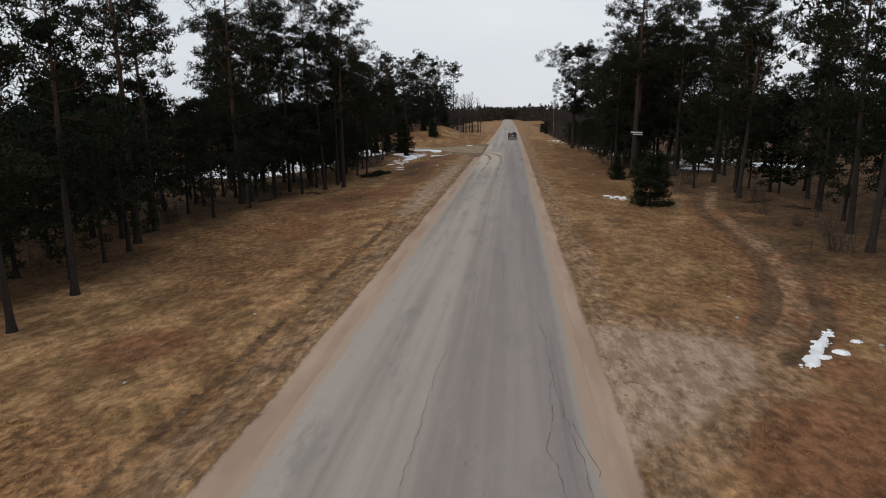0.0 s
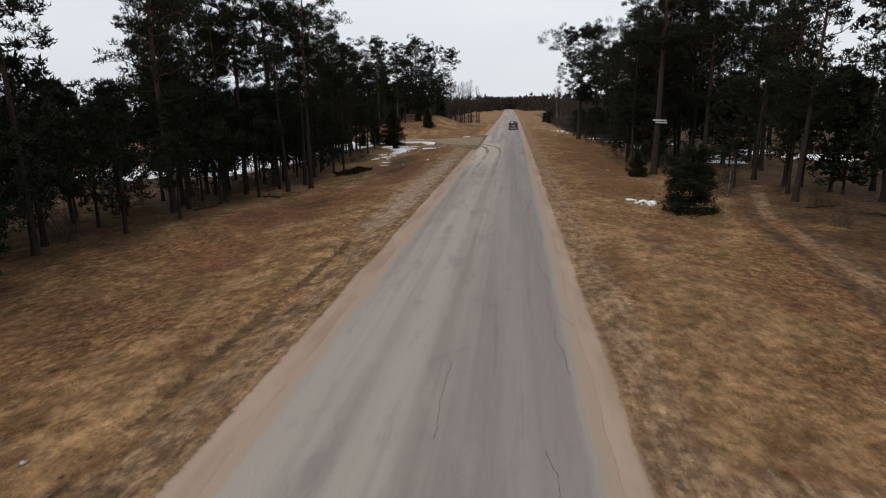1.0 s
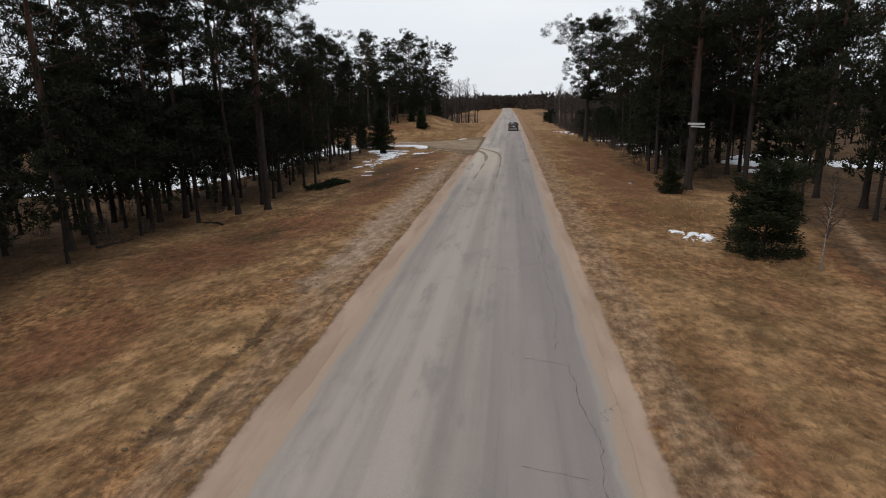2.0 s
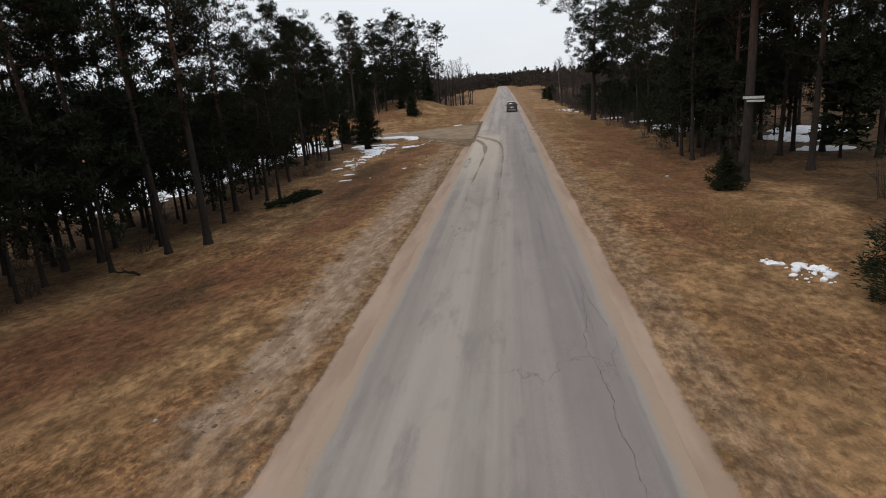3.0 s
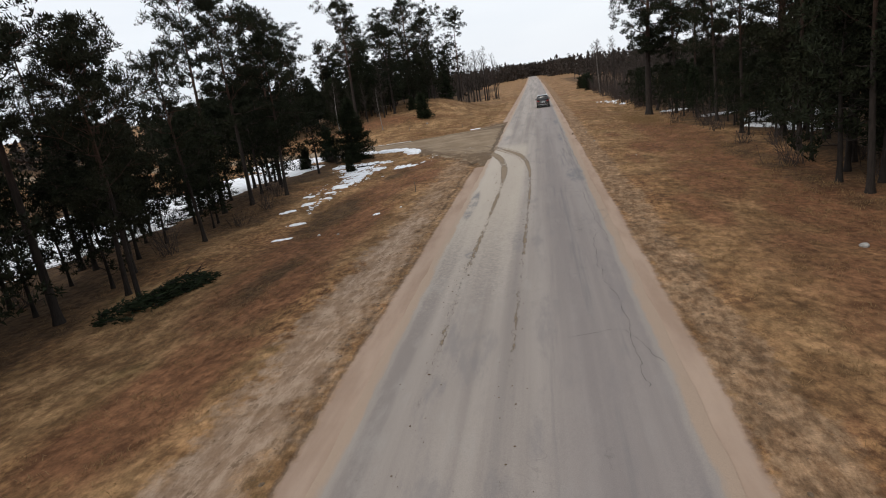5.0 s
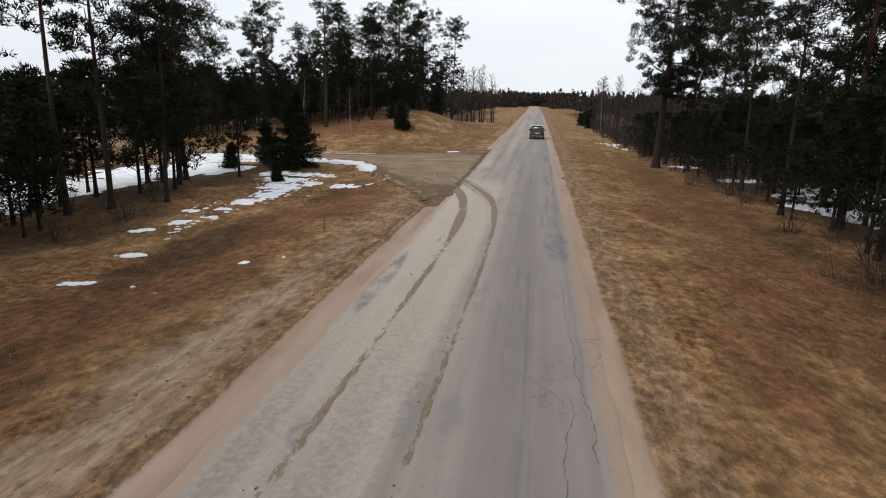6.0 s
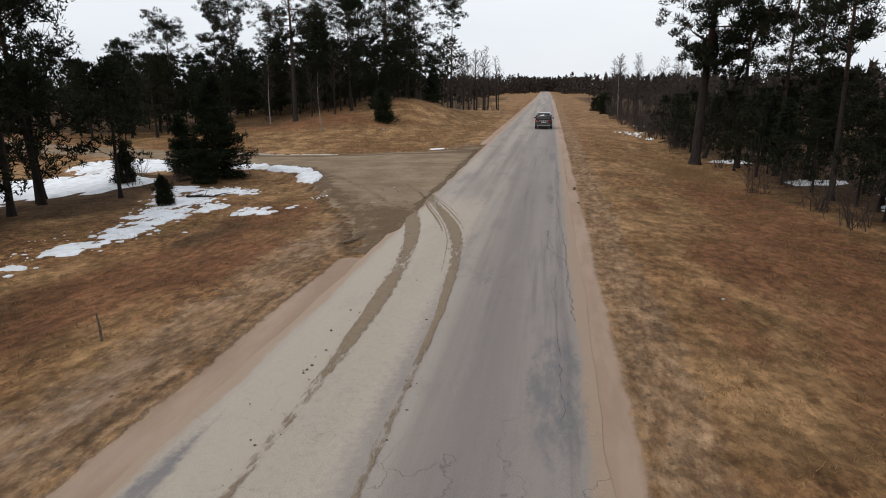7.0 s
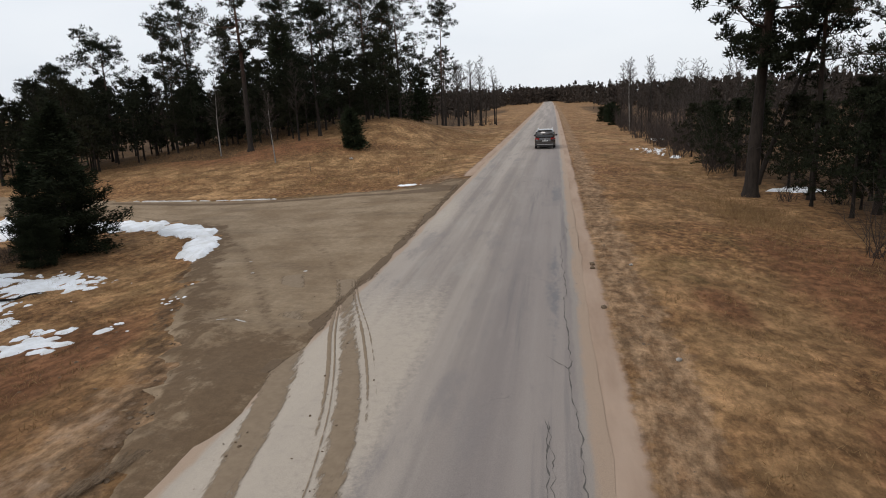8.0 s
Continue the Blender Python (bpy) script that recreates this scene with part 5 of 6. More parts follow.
# ---- right of the road ----
sign_pine = scots_pine(133, 19.5, 8.5, 3.9, 0.27, lean=0.03, clumps=11, tuft=50, label="tall thick pine with a sign nailed to its trunk")
sign_pine.matrix_basis = pose(12.7, 56.7, float(land(12.7, 56.7)), 0, 0, 0)
for i, x, y, s in (
        (5, 17.6, 42.8, 1.05), (2, 19.0, 52.8, 1.0), (2, 18.4, 29.6, 0.95), (5, 17.0, 25.2, 1.0), (4, 17.3, 59.4, 0.9), (2, 17.9, 64.9, 0.95),
        (5, 12.6, 65.4, 0.85), (4, 14.4, 63.0, 0.8), (2, 14.2, 85.4, 0.8), (4, 18.5, 72.0, 0.9), (5, 14.8, 71.5, 0.85), (2, 15.0, 94.4, 0.85),
        (2, 17.0, 102.6, 0.85), (2, 19.5, 90.0, 0.9), (5, 14.2, 76.0, 0.9), (0, 23.6, 94.0, 0.9), (2, 22.6, 62.6, 0.95), (6, 19.6, 67.0, 0.75),
        (4, 24.5, 69.0, 0.9), (6, 16.2, 70.4, 0.72)):
    PINES.put(i, x, y, s, rnd.uniform(0, 360), label="tall pine at the wood's edge beside the verge" if s > 0.9 else "")
for i, x, y, s in (
        (6, 24.6, 104.0, 0.8), (6, 15.6, 103.4, 0.76), (2, 14.6, 107.6, 0.95), (4, 19.4, 48.6, 0.8), (6, 22.4, 43.0, 0.7), (6, 16.8, 79.0, 0.82), (4, 19.6, 84.0, 0.82),
        (4, 15.8, 82.6, 0.9), (6, 18.0, 75.6, 0.92), (4, 17.4, 88.2, 0.88), (6, 21.8, 79.6, 0.95)):
    PINES.put(i, x, y, s, rnd.uniform(0, 360), label="tall pine at the wood's edge beside the verge" if s > 0.9 else "")
big_pine = scots_pine(131, 17.0, 6.2, 5.4, 0.33, lean=0.03, clumps=15, tuft=84, many=1.0, rise=-0.22, puff=1.3, flat=0.72, label="big pine with thick dark trunk and spreading crown")
big_pine.matrix_basis = pose(12.0, 108.2, float(land(12.0, 108.2)), 0, 0, 8)
lean_pine = scots_pine(132, 15.0, 8.0, 3.0, 0.15, lean=0.30, label="slim pine that leans away from its neighbour")
lean_pine.matrix_basis = pose(13.6, 112.5, float(land(13.6, 112.5)), 0, 0, 0)
for i, x, y, s in (
        (0, 15.8, 47.5, 0.7), (4, 21.0, 46.0, 1.0), (2, 20.4, 37.0, 0.85), (4, 19.8, 33.0, 0.9), (0, 13.7, 66.8, 0.95), (4, 12.5, 67.6, 1.0),
        (2, 14.8, 66.8, 0.9), (0, 13.7, 69.6, 0.95), (4, 15.7, 73.6, 0.95), (0, 15.8, 75.0, 0.85), (0, 14.3, 77.0, 0.8), (4, 13.7, 73.2, 0.9),
        (4, 15.1, 81.8, 0.85), (4, 15.6, 82.0, 0.9), (4, 14.9, 89.4, 0.75), (4, 16.6, 90.0, 0.8), (4, 15.7, 91.6, 0.72), (4, 15.2, 97.0, 0.72),
        (1, 14.6, 99.4, 0.55), (4, 17.6, 97.0, 0.75)):
    DENSE.put(i, x, y, s * (0.8 if 72 < y < 98 else 1.0), rnd.uniform(0, 360))
for i, x, y, s in (
        (4, 14.2, 102.4, 0.68), (1, 15.6, 104.8, 0.6), (4, 13.8, 105.4, 0.62), (4, 14.6, 110.6, 0.66), (1, 16.0, 113.6, 0.6), (4, 13.2, 115.4, 0.62),
        (1, 12.7, 119.0, 0.5), (4, 13.4, 122.5, 0.6), (1, 15.8, 119.0, 0.55), (4, 19.0, 113.0, 0.75), (4, 13.0, 127.0, 0.55), (1, 15.0, 132.0, 0.5),
        (4, 16.0, 125.0, 0.6), (0, 15.9, 79.2, 0.95), (0, 17.6, 84.0, 0.95), (2, 19.2, 87.4, 0.8), (0, 16.6, 93.2, 0.9), (0, 18.6, 95.6, 0.9),
        (0, 18.3, 45.5, 0.75), (4, 14.2, 62.0, 0.8)):
    DENSE.put(i, x, y, s * (0.8 if 72 < y < 98 else 1.0), rnd.uniform(0, 360))
for i, x, y, s in (
        (1, 15.5, 69.0, 0.9), (4, 14.2, 84.0, 0.65), (4, 16.8, 85.0, 0.8), (4, 18.0, 93.0, 0.8), (4, 17.2, 107.5, 0.7), (4, 16.4, 100.4, 0.7),
        (4, 15.4, 92.8, 0.75), (4, 18.6, 103.0, 0.8)):
    DENSE.put(i, x, y, s * (0.8 if 72 < y < 98 else 1.0), rnd.uniform(0, 360))
SPRUCES.put(0, 10.4, 38.2, 1.0, 15, label="bushy dark spruce beside the dirt track")
SPRUCES.put(2, 10.9, 53.8, 0.85, 60, label="low dark spruce beside the tall pine")
BARE.put(1, 11.7, 36.6, 0.30, 15, label="thin pale leafless sapling before the spruce")
for i, x, y, s in ((0, 17.6, 69.8, 1.1), (2, 20.2, 74.0, 1.1), (0, 18.6, 80.4, 1.1), (2, 21.2, 66.4, 1.1), (0, 22.4, 60.4, 1.15), (2, 24.0, 78.0, 1.1)):
    DENSE.put(i, x, y, s, rnd.uniform(0, 360))
taken_r = [(12.7, 56.7)]
fill(PINES_BEHIND, 11, 20, 44, 10, 70, 4.6, 31, taken_r, 0.8, 1.0, skip=near_track)
fill(DENSE_BEHIND, 32, 20, 46, 8, 66, 2.8, 32, taken_r, 0.7, 1.0, skip=near_track)
fill(PINES_BEHIND, 6, 20, 44, 68, 100, 4.6, 33, taken_r, 0.7, 0.85)
fill(DENSE_BEHIND, 26, 19, 48, 76, 130, 2.8, 34, taken_r, 0.5, 0.68)
fill(BARE, 48, 13.5, 40, 116, 190, 2.2, 35, taken_r, 0.55, 0.9, pick=(0, 2, 0, 2, 0, 2, 0, 2, 0, 2, 0, 2, 1))
fill(DENSE_BEHIND, 10, 14.5, 40, 128, 190, 4.0, 36, taken_r, 0.4, 0.65)
fill(SHRUBS, 44, 11.8, 17, 60, 190, 1.5, 37, taken_r, 0.7, 1.2)
fill(SHRUBS, 40, 11.6, 16, 116, 186, 1.1, 40, taken_r, 1.1, 1.9, pick=(0, 1))
fill(BARE, 22, 12.6, 20, 122, 186, 1.8, 41, taken_r, 0.5, 0.85, pick=(0, 2))
for i, x, y, s in ((0, 13.0, 168, 1.10), (0, 12.0, 172, 1.02), (1, 12.4, 164, 0.82), (0, 16.0, 170, 1.12), (2, 15.2, 165, 1.22), (0, 17.4, 158, 1.0), (0, 20.4, 160, 1.02), (2, 19.0, 152, 1.1), (0, 22.4, 150, 0.95), (0, 13.8, 176, 1.1)):
    BARE.put(i, x, y, s, rnd.uniform(0, 360), label="tall leafless tree above the roadside thicket")
fill(SHRUBS, 10, 15, 21, 22, 50, 2.0, 38, taken_r, 0.6, 1.0, skip=near_track)
fill(BARE, 22, 15, 60, 190, 320, 4.5, 39, taken_r, 0.7, 1.0, pick=(0, 2))
for x, y, s in ((11.6, 180, 0.7), (12.2, 188, 0.75), (11.0, 194, 0.6), (12.8, 202, 0.7), (13.5, 210, 0.6)):
    SPRUCES.put(0, x, y, s * 1.3, rnd.uniform(0, 360))


# ---- woods on the horizon ----
def far_wood(seed, plots, count, label):
    rng = np.random.RandomState(seed)
    pile = Pile()
    for x0, x1, y0, y1, h0, h1 in plots:
        for _ in range(count):
            x, y, h = rng.uniform(x0, x1), rng.uniform(y0, y1), rng.uniform(h0, h1)
            z0 = -0.6
            pile.add(tube([(x, y, z0), (x, y, z0 + h * 0.9)], [0.08, 0.02], 3))
            k = 56
            s = rng.uniform(0.04, 1.0, k)
            r = h * 0.30 * (1.12 - s) * rng.uniform(0.2, 1.0, k)
            a = rng.uniform(0, 6.3, k)
            pos = np.stack([x + np.cos(a) * r, y + np.sin(a) * r, z0 + h * s], 1)
            pile.tufts(pos, rng.normal(0, 1, (k, 3)) + np.array([0, 0, 0.8]), 1.7, 0.55, rng)
    ob = pile.make("far_wood", M_FAR, None)
    return tagged(ob, label, "woods", kind="stuff")


far_wood(61, [(-260, -8, 470, 540, 7, 13), (6, 260, 440, 540, 7, 13), (-30, 30, 560, 600, 8, 12)], 400, "dark mixed wood along the horizon")
far_wood(62, [(22, 90, 230, 440, 4, 9), (-110, -26, 250, 470, 5, 10)], 300, "brown bare wood beyond the fields")
far_wood(63, [(-140, -66, 60, 240, 5, 9), (50, 120, 40, 240, 6, 10), (-110, -48, -30, 45, 6, 9), (48, 110, -30, 45, 7, 11)], 110, "dark pine wood away from the road")


# ---- dry grass ----
def grass_plot(name, seed, count, places, lo, hi, material, label):
    rng = np.random.RandomState(seed)
    pile = Pile()
    x, y = places(rng, count)
    n = len(x)
    az = rng.uniform(0, 6.3, n)
    lean = np.abs(rng.normal(0, 0.8, n)) + 0.2
    ways = np.stack([np.cos(az) * lean, np.sin(az) * lean, np.ones(n)], 1)
    h = rng.uniform(lo, hi, n)
    pos = np.stack([x, y, land(x, y) + h * 0.2], 1)
    ways /= np.linalg.norm(ways, axis=1)[:, None]
    side = np.cross(ways, rng.normal(size=(n, 3)))
    side /= np.linalg.norm(side, axis=1)[:, None]
    w = (h * 0.022 + 0.004)[:, None]
    a, b, c = pos - side * w - ways * h[:, None] * 0.3, pos + side * w - ways * h[:, None] * 0.3, pos + ways * h[:, None] * 0.8
    pile.v = np.stack([a, b, c], 1).reshape(-1, 3).tolist()
    pile.f = (np.arange(n)[:, None] * 3 + np.arange(3)[None]).tolist()
    return tagged(pile.make(name, material, None), label, "grass", kind="stuff")


def verge(rng, n):
    """Clustered places on both verges, thin near the road and in bare earth."""
    tuft_x = np.where(rng.uniform(size=n // 22) < 0.5, -rng.uniform(6.0, 18, n // 22), rng.uniform(4.6, 14, n // 22))
    tuft_y = 3 + 135 * rng.uniform(size=n // 22) ** 1.15
    x = np.repeat(tuft_x, 22) + rng.normal(0, 0.16, (n // 22) * 22)
    y = np.repeat(tuft_y, 22) + rng.normal(0, 0.16, (n // 22) * 22)
    ok = (side_mask(x, y) < 0.25) & (seg_distance(x, y, TRACK) > 1.4) & (blob(x, y, 6.2, 11.8, 3.4, 3.4) < 0.3) & (np.abs(x) > 4.2)
    return x[ok], y[ok]


def mound_grass(rng, n):
    x, y = rng.uniform(-40, -5, n), rng.uniform(111, 160, n)
    ok = side_mask(x, y) < 0.2
    return x[ok], y[ok]


grass_plot("dry_grass", 71, 110000, verge, 0.04, 0.13, M_STRAW, "tufts of dry yellow grass on the verges")
grass_plot("dry_grass", 72, 30000, mound_grass, 0.12, 0.35, M_STRAW, "dry grass on the mound")


def tall_straw(rng, n):
    """Rank grass at the foot of the big pines and along the right-hand wood."""
    m = n // 3
    x = np.concatenate([rng.normal(9.4, 1.0, m), rng.normal(10.2, 0.9, m), rng.uniform(9.6, 12.4, n // 60).repeat(20)[:m] + rng.normal(0, 0.15, m)])
    y = np.concatenate([rng.normal(47.5, 2.0, m), rng.normal(102.5, 2.6, m), rng.uniform(58, 120, n // 60).repeat(20)[:m] + rng.normal(0, 0.2, m)])
    return x, y


grass_plot("dry_grass", 74, 12000, tall_straw, 0.10, 0.26, M_STRAW, "tall pale straw at the wood's edge")


def tussocks(rng, n):
    m = n // 30
    x0 = np.where(rng.uniform(size=m) < 0.5, -rng.uniform(6.2, 15, m), rng.uniform(5.0, 12.5, m))
    y0 = 4 + 120 * rng.uniform(size=m)
    x, y = x0.repeat(30) + rng.normal(0, 0.13, m * 30), y0.repeat(30) + rng.normal(0, 0.13, m * 30)
    ok = (side_mask(x, y) < 0.2) & (seg_distance(x, y, TRACK) > 1.6) & (blob(x, y, 6.2, 11.8, 3.4, 3.4) < 0.3)
    return x[ok], y[ok]


grass_plot("dry_grass", 75, 60000, tussocks, 0.05, 0.13, M_STRAW, "scattered tussocks of pale dead grass")


def brown_strip(rng, n):
    x = np.concatenate([-9.5 + rng.normal(0, 1.3, n // 2), 9.6 + rng.normal(0, 1.0, n // 2)])
    y = np.concatenate([rng.uniform(56, 88, n // 2), rng.uniform(56, 118, n // 2)])
    return x, y


grass_plot("brown_weeds", 73, 6000, brown_strip, 0.03, 0.08, M_BRUSH, "dead brown weeds along the verge")


# ---- small things ----
M_WHITE = plain("weathered_white_paint", (0.55, 0.55, 0.53), (0.75, 0.75, 0.73), 0.6)
M_BOARD = plain("weathered_sign_paint", (0.36, 0.36, 0.35), (0.58, 0.58, 0.57), 0.7)
M_WOOD = plain("grey_weathered_wood", (0.09, 0.072, 0.055), (0.19, 0.155, 0.12), 0.9)
M_STONE = plain("field_stone", (0.20, 0.185, 0.165), (0.42, 0.40, 0.37), 0.85)


def board_bm(w, d, h, bevel):
    bm = bmesh.new()
    bmesh.ops.create_cube(bm, size=1)
    bmesh.ops.scale(bm, vec=(w, d, h), verts=bm.verts)
    bmesh.ops.bevel(bm, geom=bm.edges[:], offset=bevel, segments=2, affect="EDGES")
    return bm


sign = empty_thing("tree_sign", "white weathered boards nailed to a pine trunk", "sign")
sign.matrix_basis = pose(12.85, 56.35, 3.72, 0, 0, 8)
b1 = part("board", board_bm(1.08, 0.03, 0.13, 0.006), M_BOARD, sign)
b1.matrix_basis = pose(0, -0.06, 0.09, 0, 3, 0)
b2 = part("board", board_bm(0.92, 0.03, 0.10, 0.006), M_BOARD, sign)
b2.matrix_basis = pose(0.12, -0.06, -0.09, 0, 4, 0)

# a heap of cut conifer boughs on the grass
heap = empty_thing("brush_heap", "heap of cut green conifer boughs on the grass", "brush heap")
heap.matrix_basis = pose(-12.9, 59.8, float(land(-12.9, 59.8)), 0, 0, 66)
rng = np.random.RandomState(81)
boughs, sticks = Pile(), Pile()
for i in range(46):
    c = Vector((rng.normal(0, 0.80), rng.normal(0, 0.30), 0.05 + abs(rng.normal(0, 0.14))))
    a = rng.normal(0, 0.5)
    d = Vector((math.cos(a), math.sin(a), rng.normal(0, 0.12)))
    sticks.add(tube([c - d * 0.6, c, c + d * 0.6], [0.016, 0.012, 0.004], 4))
    k = 70
    f = rng.uniform(-0.5, 0.62, k)
    side = np.array([-math.sin(a), math.cos(a), 0])
    w = rng.normal(0, 1, k)
    boughs.tufts(np.array(c) + np.array(d) * f[:, None] + side * (w * 0.13)[:, None] + np.array([0, 0, 1]) * rng.normal(0, 0.05, k)[:, None],
                 np.array(d) + side * w[:, None] * 0.8 + rng.normal(0, 0.3, (k, 3)), 0.24, 0.035, rng)
stuff(sticks.make("stick_mass", M_DARK_BARK, heap))
stuff(boughs.make("needle_mass", M_SPRUCE, heap))


def stone(x, y, r, seed, material=None, label="small pale stone in the grass", flat=0.6):
    bm = bmesh.new()
    bmesh.ops.create_icosphere(bm, subdivisions=2, radius=r)
    for v in bm.verts:
        v.co *= 1 + 0.28 * noise.noise(v.co / r * 1.3 + Vector((seed * 3.1, 0, 0)))
        v.co.z *= flat
    ob = part("stone", bm, material or M_STONE, None, smooth=True)
    ob.matrix_basis = pose(x, y, float(land(x, y)) + r * flat * 0.55, 0, 0, seed * 47)
    return tagged(ob, label, "stone", "stones and scraps on the verge")


for i, (x, y, r) in enumerate(((8.1, 15.6, 0.10), (8.6, 17.8, 0.09), (11.4, 14.2, 0.10), (-6.4, 70.0, 0.10), (-9.8, 67.2, 0.12), (-8.6, 66.5, 0.10), (6.2, 78.3, 0.07), (4.6, 22.4, 0.08),
                               (-6.4, 14.2, 0.09), (-7.5, 9.5, 0.08), (-5.6, 40.0, 0.07), (-6.8, 91.8, 0.16), (-7.6, 93.2, 0.12), (-14.6, 124.0, 0.25), (4.4, 93.0, 0.09), (4.5, 86.5, 0.09), (9.4, 59.0, 0.2), (-6.5, 33.5, 0.08))):
    stone(x, y, r * 0.65, i + 1, M_WHITE if i in (3, 4) else None, "scrap of white litter in the grass" if i in (3, 4) else "small pale stone in the grass")

for x, y, h, t in ((-6.4, 73.8, 0.6, 8), (-9.0, 118.0, 0.55, -6), (-16.0, 118.5, 0.6, 10)):
    st = Pile()
    st.add(tube([(0, 0, -0.15), (0.02, 0, h * 0.5), (0.0, 0.03, h)], [0.028, 0.024, 0.014], 7))
    ob = tagged(st.make("stake", M_WOOD, None), "short weathered wooden stake in dry grass", "stake", "stakes by the road")
    ob.matrix_basis = pose(x, y, float(land(x, y)), t, 0, 30)


# lumps of earth: along the ruts of the verges, and dropped from tyres on the asphalt
M_CLOD = plain("dark_earth_lumps", (0.085, 0.059, 0.039), (0.170, 0.122, 0.084), 0.95, 20.0, 0.1)


def clods(seed, x, y, z, lo, hi, label, material=None, name="earth_clods", category="clods", flat=0.55):
    r = np.random.RandomState(seed)
    bm = bmesh.new()
    bmesh.ops.create_icosphere(bm, subdivisions=1, radius=1.0)
    base = np.array([v.co for v in bm.verts])
    tri = np.array([[v.index for v in f.verts] for f in bm.faces])
    bm.free()
    n = len(x)
    size = (lo + (hi - lo) * r.uniform(size=n) ** 3)[:, None, None]
    shape = base[None] * r.uniform(0.6, 1.3, (n, 1, 3)) * (1 + 0.3 * r.normal(size=(n, len(base), 1)) * 0.6)
    shape[:, :, 2] *= flat
    v = shape * size + np.stack([x, y, z], 1)[:, None, :]
    f = tri[None] + (np.arange(n) * len(base))[:, None, None]
    return tagged(mesh_object(name, v.reshape(-1, 3), f.reshape(-1, 3).tolist(), material or M_CLOD), label, category, kind="stuff")


rc = np.random.RandomState(88)
lump_y = np.concatenate([rc.uniform(2, 80, 700), rc.uniform(2, 40, 500), rc.uniform(60, 92, 500), rc.uniform(4, 100, 250)])
lump_x = np.concatenate([-4.0 + rc.normal(0, 0.12, 700), -5.35 + rc.normal(0, 0.22, 500), -rc.uniform(4.0, 9.5, 500), 3.75 + np.abs(rc.normal(0, 0.25, 250))])
ok = side_mask(lump_x, lump_y) < 0.45
lump_x, lump_y = lump_x[ok], lump_y[ok]
clods(89, lump_x, lump_y, land(lump_x, lump_y), 0.012, 0.060, "dark clods of earth along the verge ruts", flat=0.3)
path_y = rc.uniform(46, 90, 420)
left_path = np.interp(path_y, [46, 57, 66, 75, 81, 84.6, 88.4, 92], [-1.8, -1.8, -1.55, -1.7, -2.1, -2.8, -3.6, -4.8])
right_path = np.interp(path_y, [46, 60, 67, 75, 81.5, 85, 89.4, 92], [-0.1, -0.05, 0.05, -0.15, -0.6, -1.6, -2.8, -4.0])
path_x = np.where(rc.uniform(size=420) < 0.5, left_path, right_path) + rc.normal(0, 0.16, 420)
path_x = np.where(rc.uniform(size=420) < 0.2, rc.uniform(-2.4, 0.6, 420), path_x)
clods(90, path_x, path_y, np.full(420, 0.045), 0.008, 0.032, "small lumps of mud dropped on the asphalt")
clods(91, np.array([3.32, 3.36, 3.3, 7.3, 7.2, 7.5]), np.array([93.0, 89.3, 92.6, 69.0, 69.1, 68.9]), np.array([0.0, 0.0, 0.0, -0.2, -0.2, -0.2]), 0.08, 0.16, "dark lumps of turf beside the road")

# torn earth along the mouth of the side road
at = rc.uniform(0, 1, 520)
edge_x = np.interp(at, [0, 0.15, 0.35, 0.55, 0.8, 1], [-3.2, -4.0, -5.0, -7.2, -9.4, -10.8]) + rc.normal(0, 0.28, 520)
edge_y = np.interp(at, [0, 0.15, 0.35, 0.55, 0.8, 1], [80.6, 82.4, 85.2, 88.8, 92.9, 96.5]) + rc.normal(0, 0.28, 520)
clods(95, edge_x, edge_y, land(edge_x, edge_y) + 0.01, 0.012, 0.065, "torn clods of earth at the side road's edge", flat=0.35)

# crumbs of old snow: a broken heap beside the small spruce, and round the melting sheet on the slope
cx = np.concatenate([rc.normal(8.95, 0.32, 34), rc.normal(8.2, 0.16, 9), rc.normal(8.6, 0.3, 8)])
cy = np.concatenate([rc.normal(41.4, 0.26, 34), rc.normal(42.1, 0.16, 9), rc.normal(40.4, 0.12, 8)])
clods(92, cx, cy, land(cx, cy) + 0.02, 0.04, 0.24, "crumbled heap of dirty snow beside the small spruce", M_SNOW, "snow_crumbs", "snow", 0.5)
at = rc.uniform(0, 1, 70)
cx, cy = 8.35 + 2.2 * at + rc.normal(0, 0.07, 70), 11.8 + 3.5 * at + rc.normal(0, 0.07, 70)
clods(96, cx, cy, land(cx, cy) + 0.015, 0.03, 0.13, "crumbled edge of old snow beside the dirt track", M_SNOW, "snow_crumbs", "snow", 0.3)
cy = rc.uniform(73, 93, 240)
cx = np.interp(cy, [73, 79, 82.5, 85, 88, 93], [-12.6, -13.6, -13.0, -13.5, -14.2, -13.6]) + rc.normal(0, 0.8, 240) * smooth01(cy, 70, 84)
clods(93, cx, cy, land(cx, cy) + 0.005, 0.03, 0.16, "crumbs of melting snow on the grass slope", M_SNOW, "snow_crumbs", "snow", 0.3)
cx, cy = rc.normal(10.7, 0.55, 70), rc.normal(131.0, 1.5, 70)
clods(97, cx, cy, land(cx, cy) + 0.03, 0.03, 0.17, "crumbled heap of old snow beside the verge", M_SNOW, "snow_crumbs", "snow", 0.7)
cx, cy = rc.uniform(-8.6, -5.0, 40), rc.uniform(87.2, 92.5, 40)
clods(94, cx, cy, land(cx, cy) + 0.02, 0.03, 0.13, "crumbs of melting snow beside the side road", M_SNOW, "snow_crumbs", "snow", 0.3)


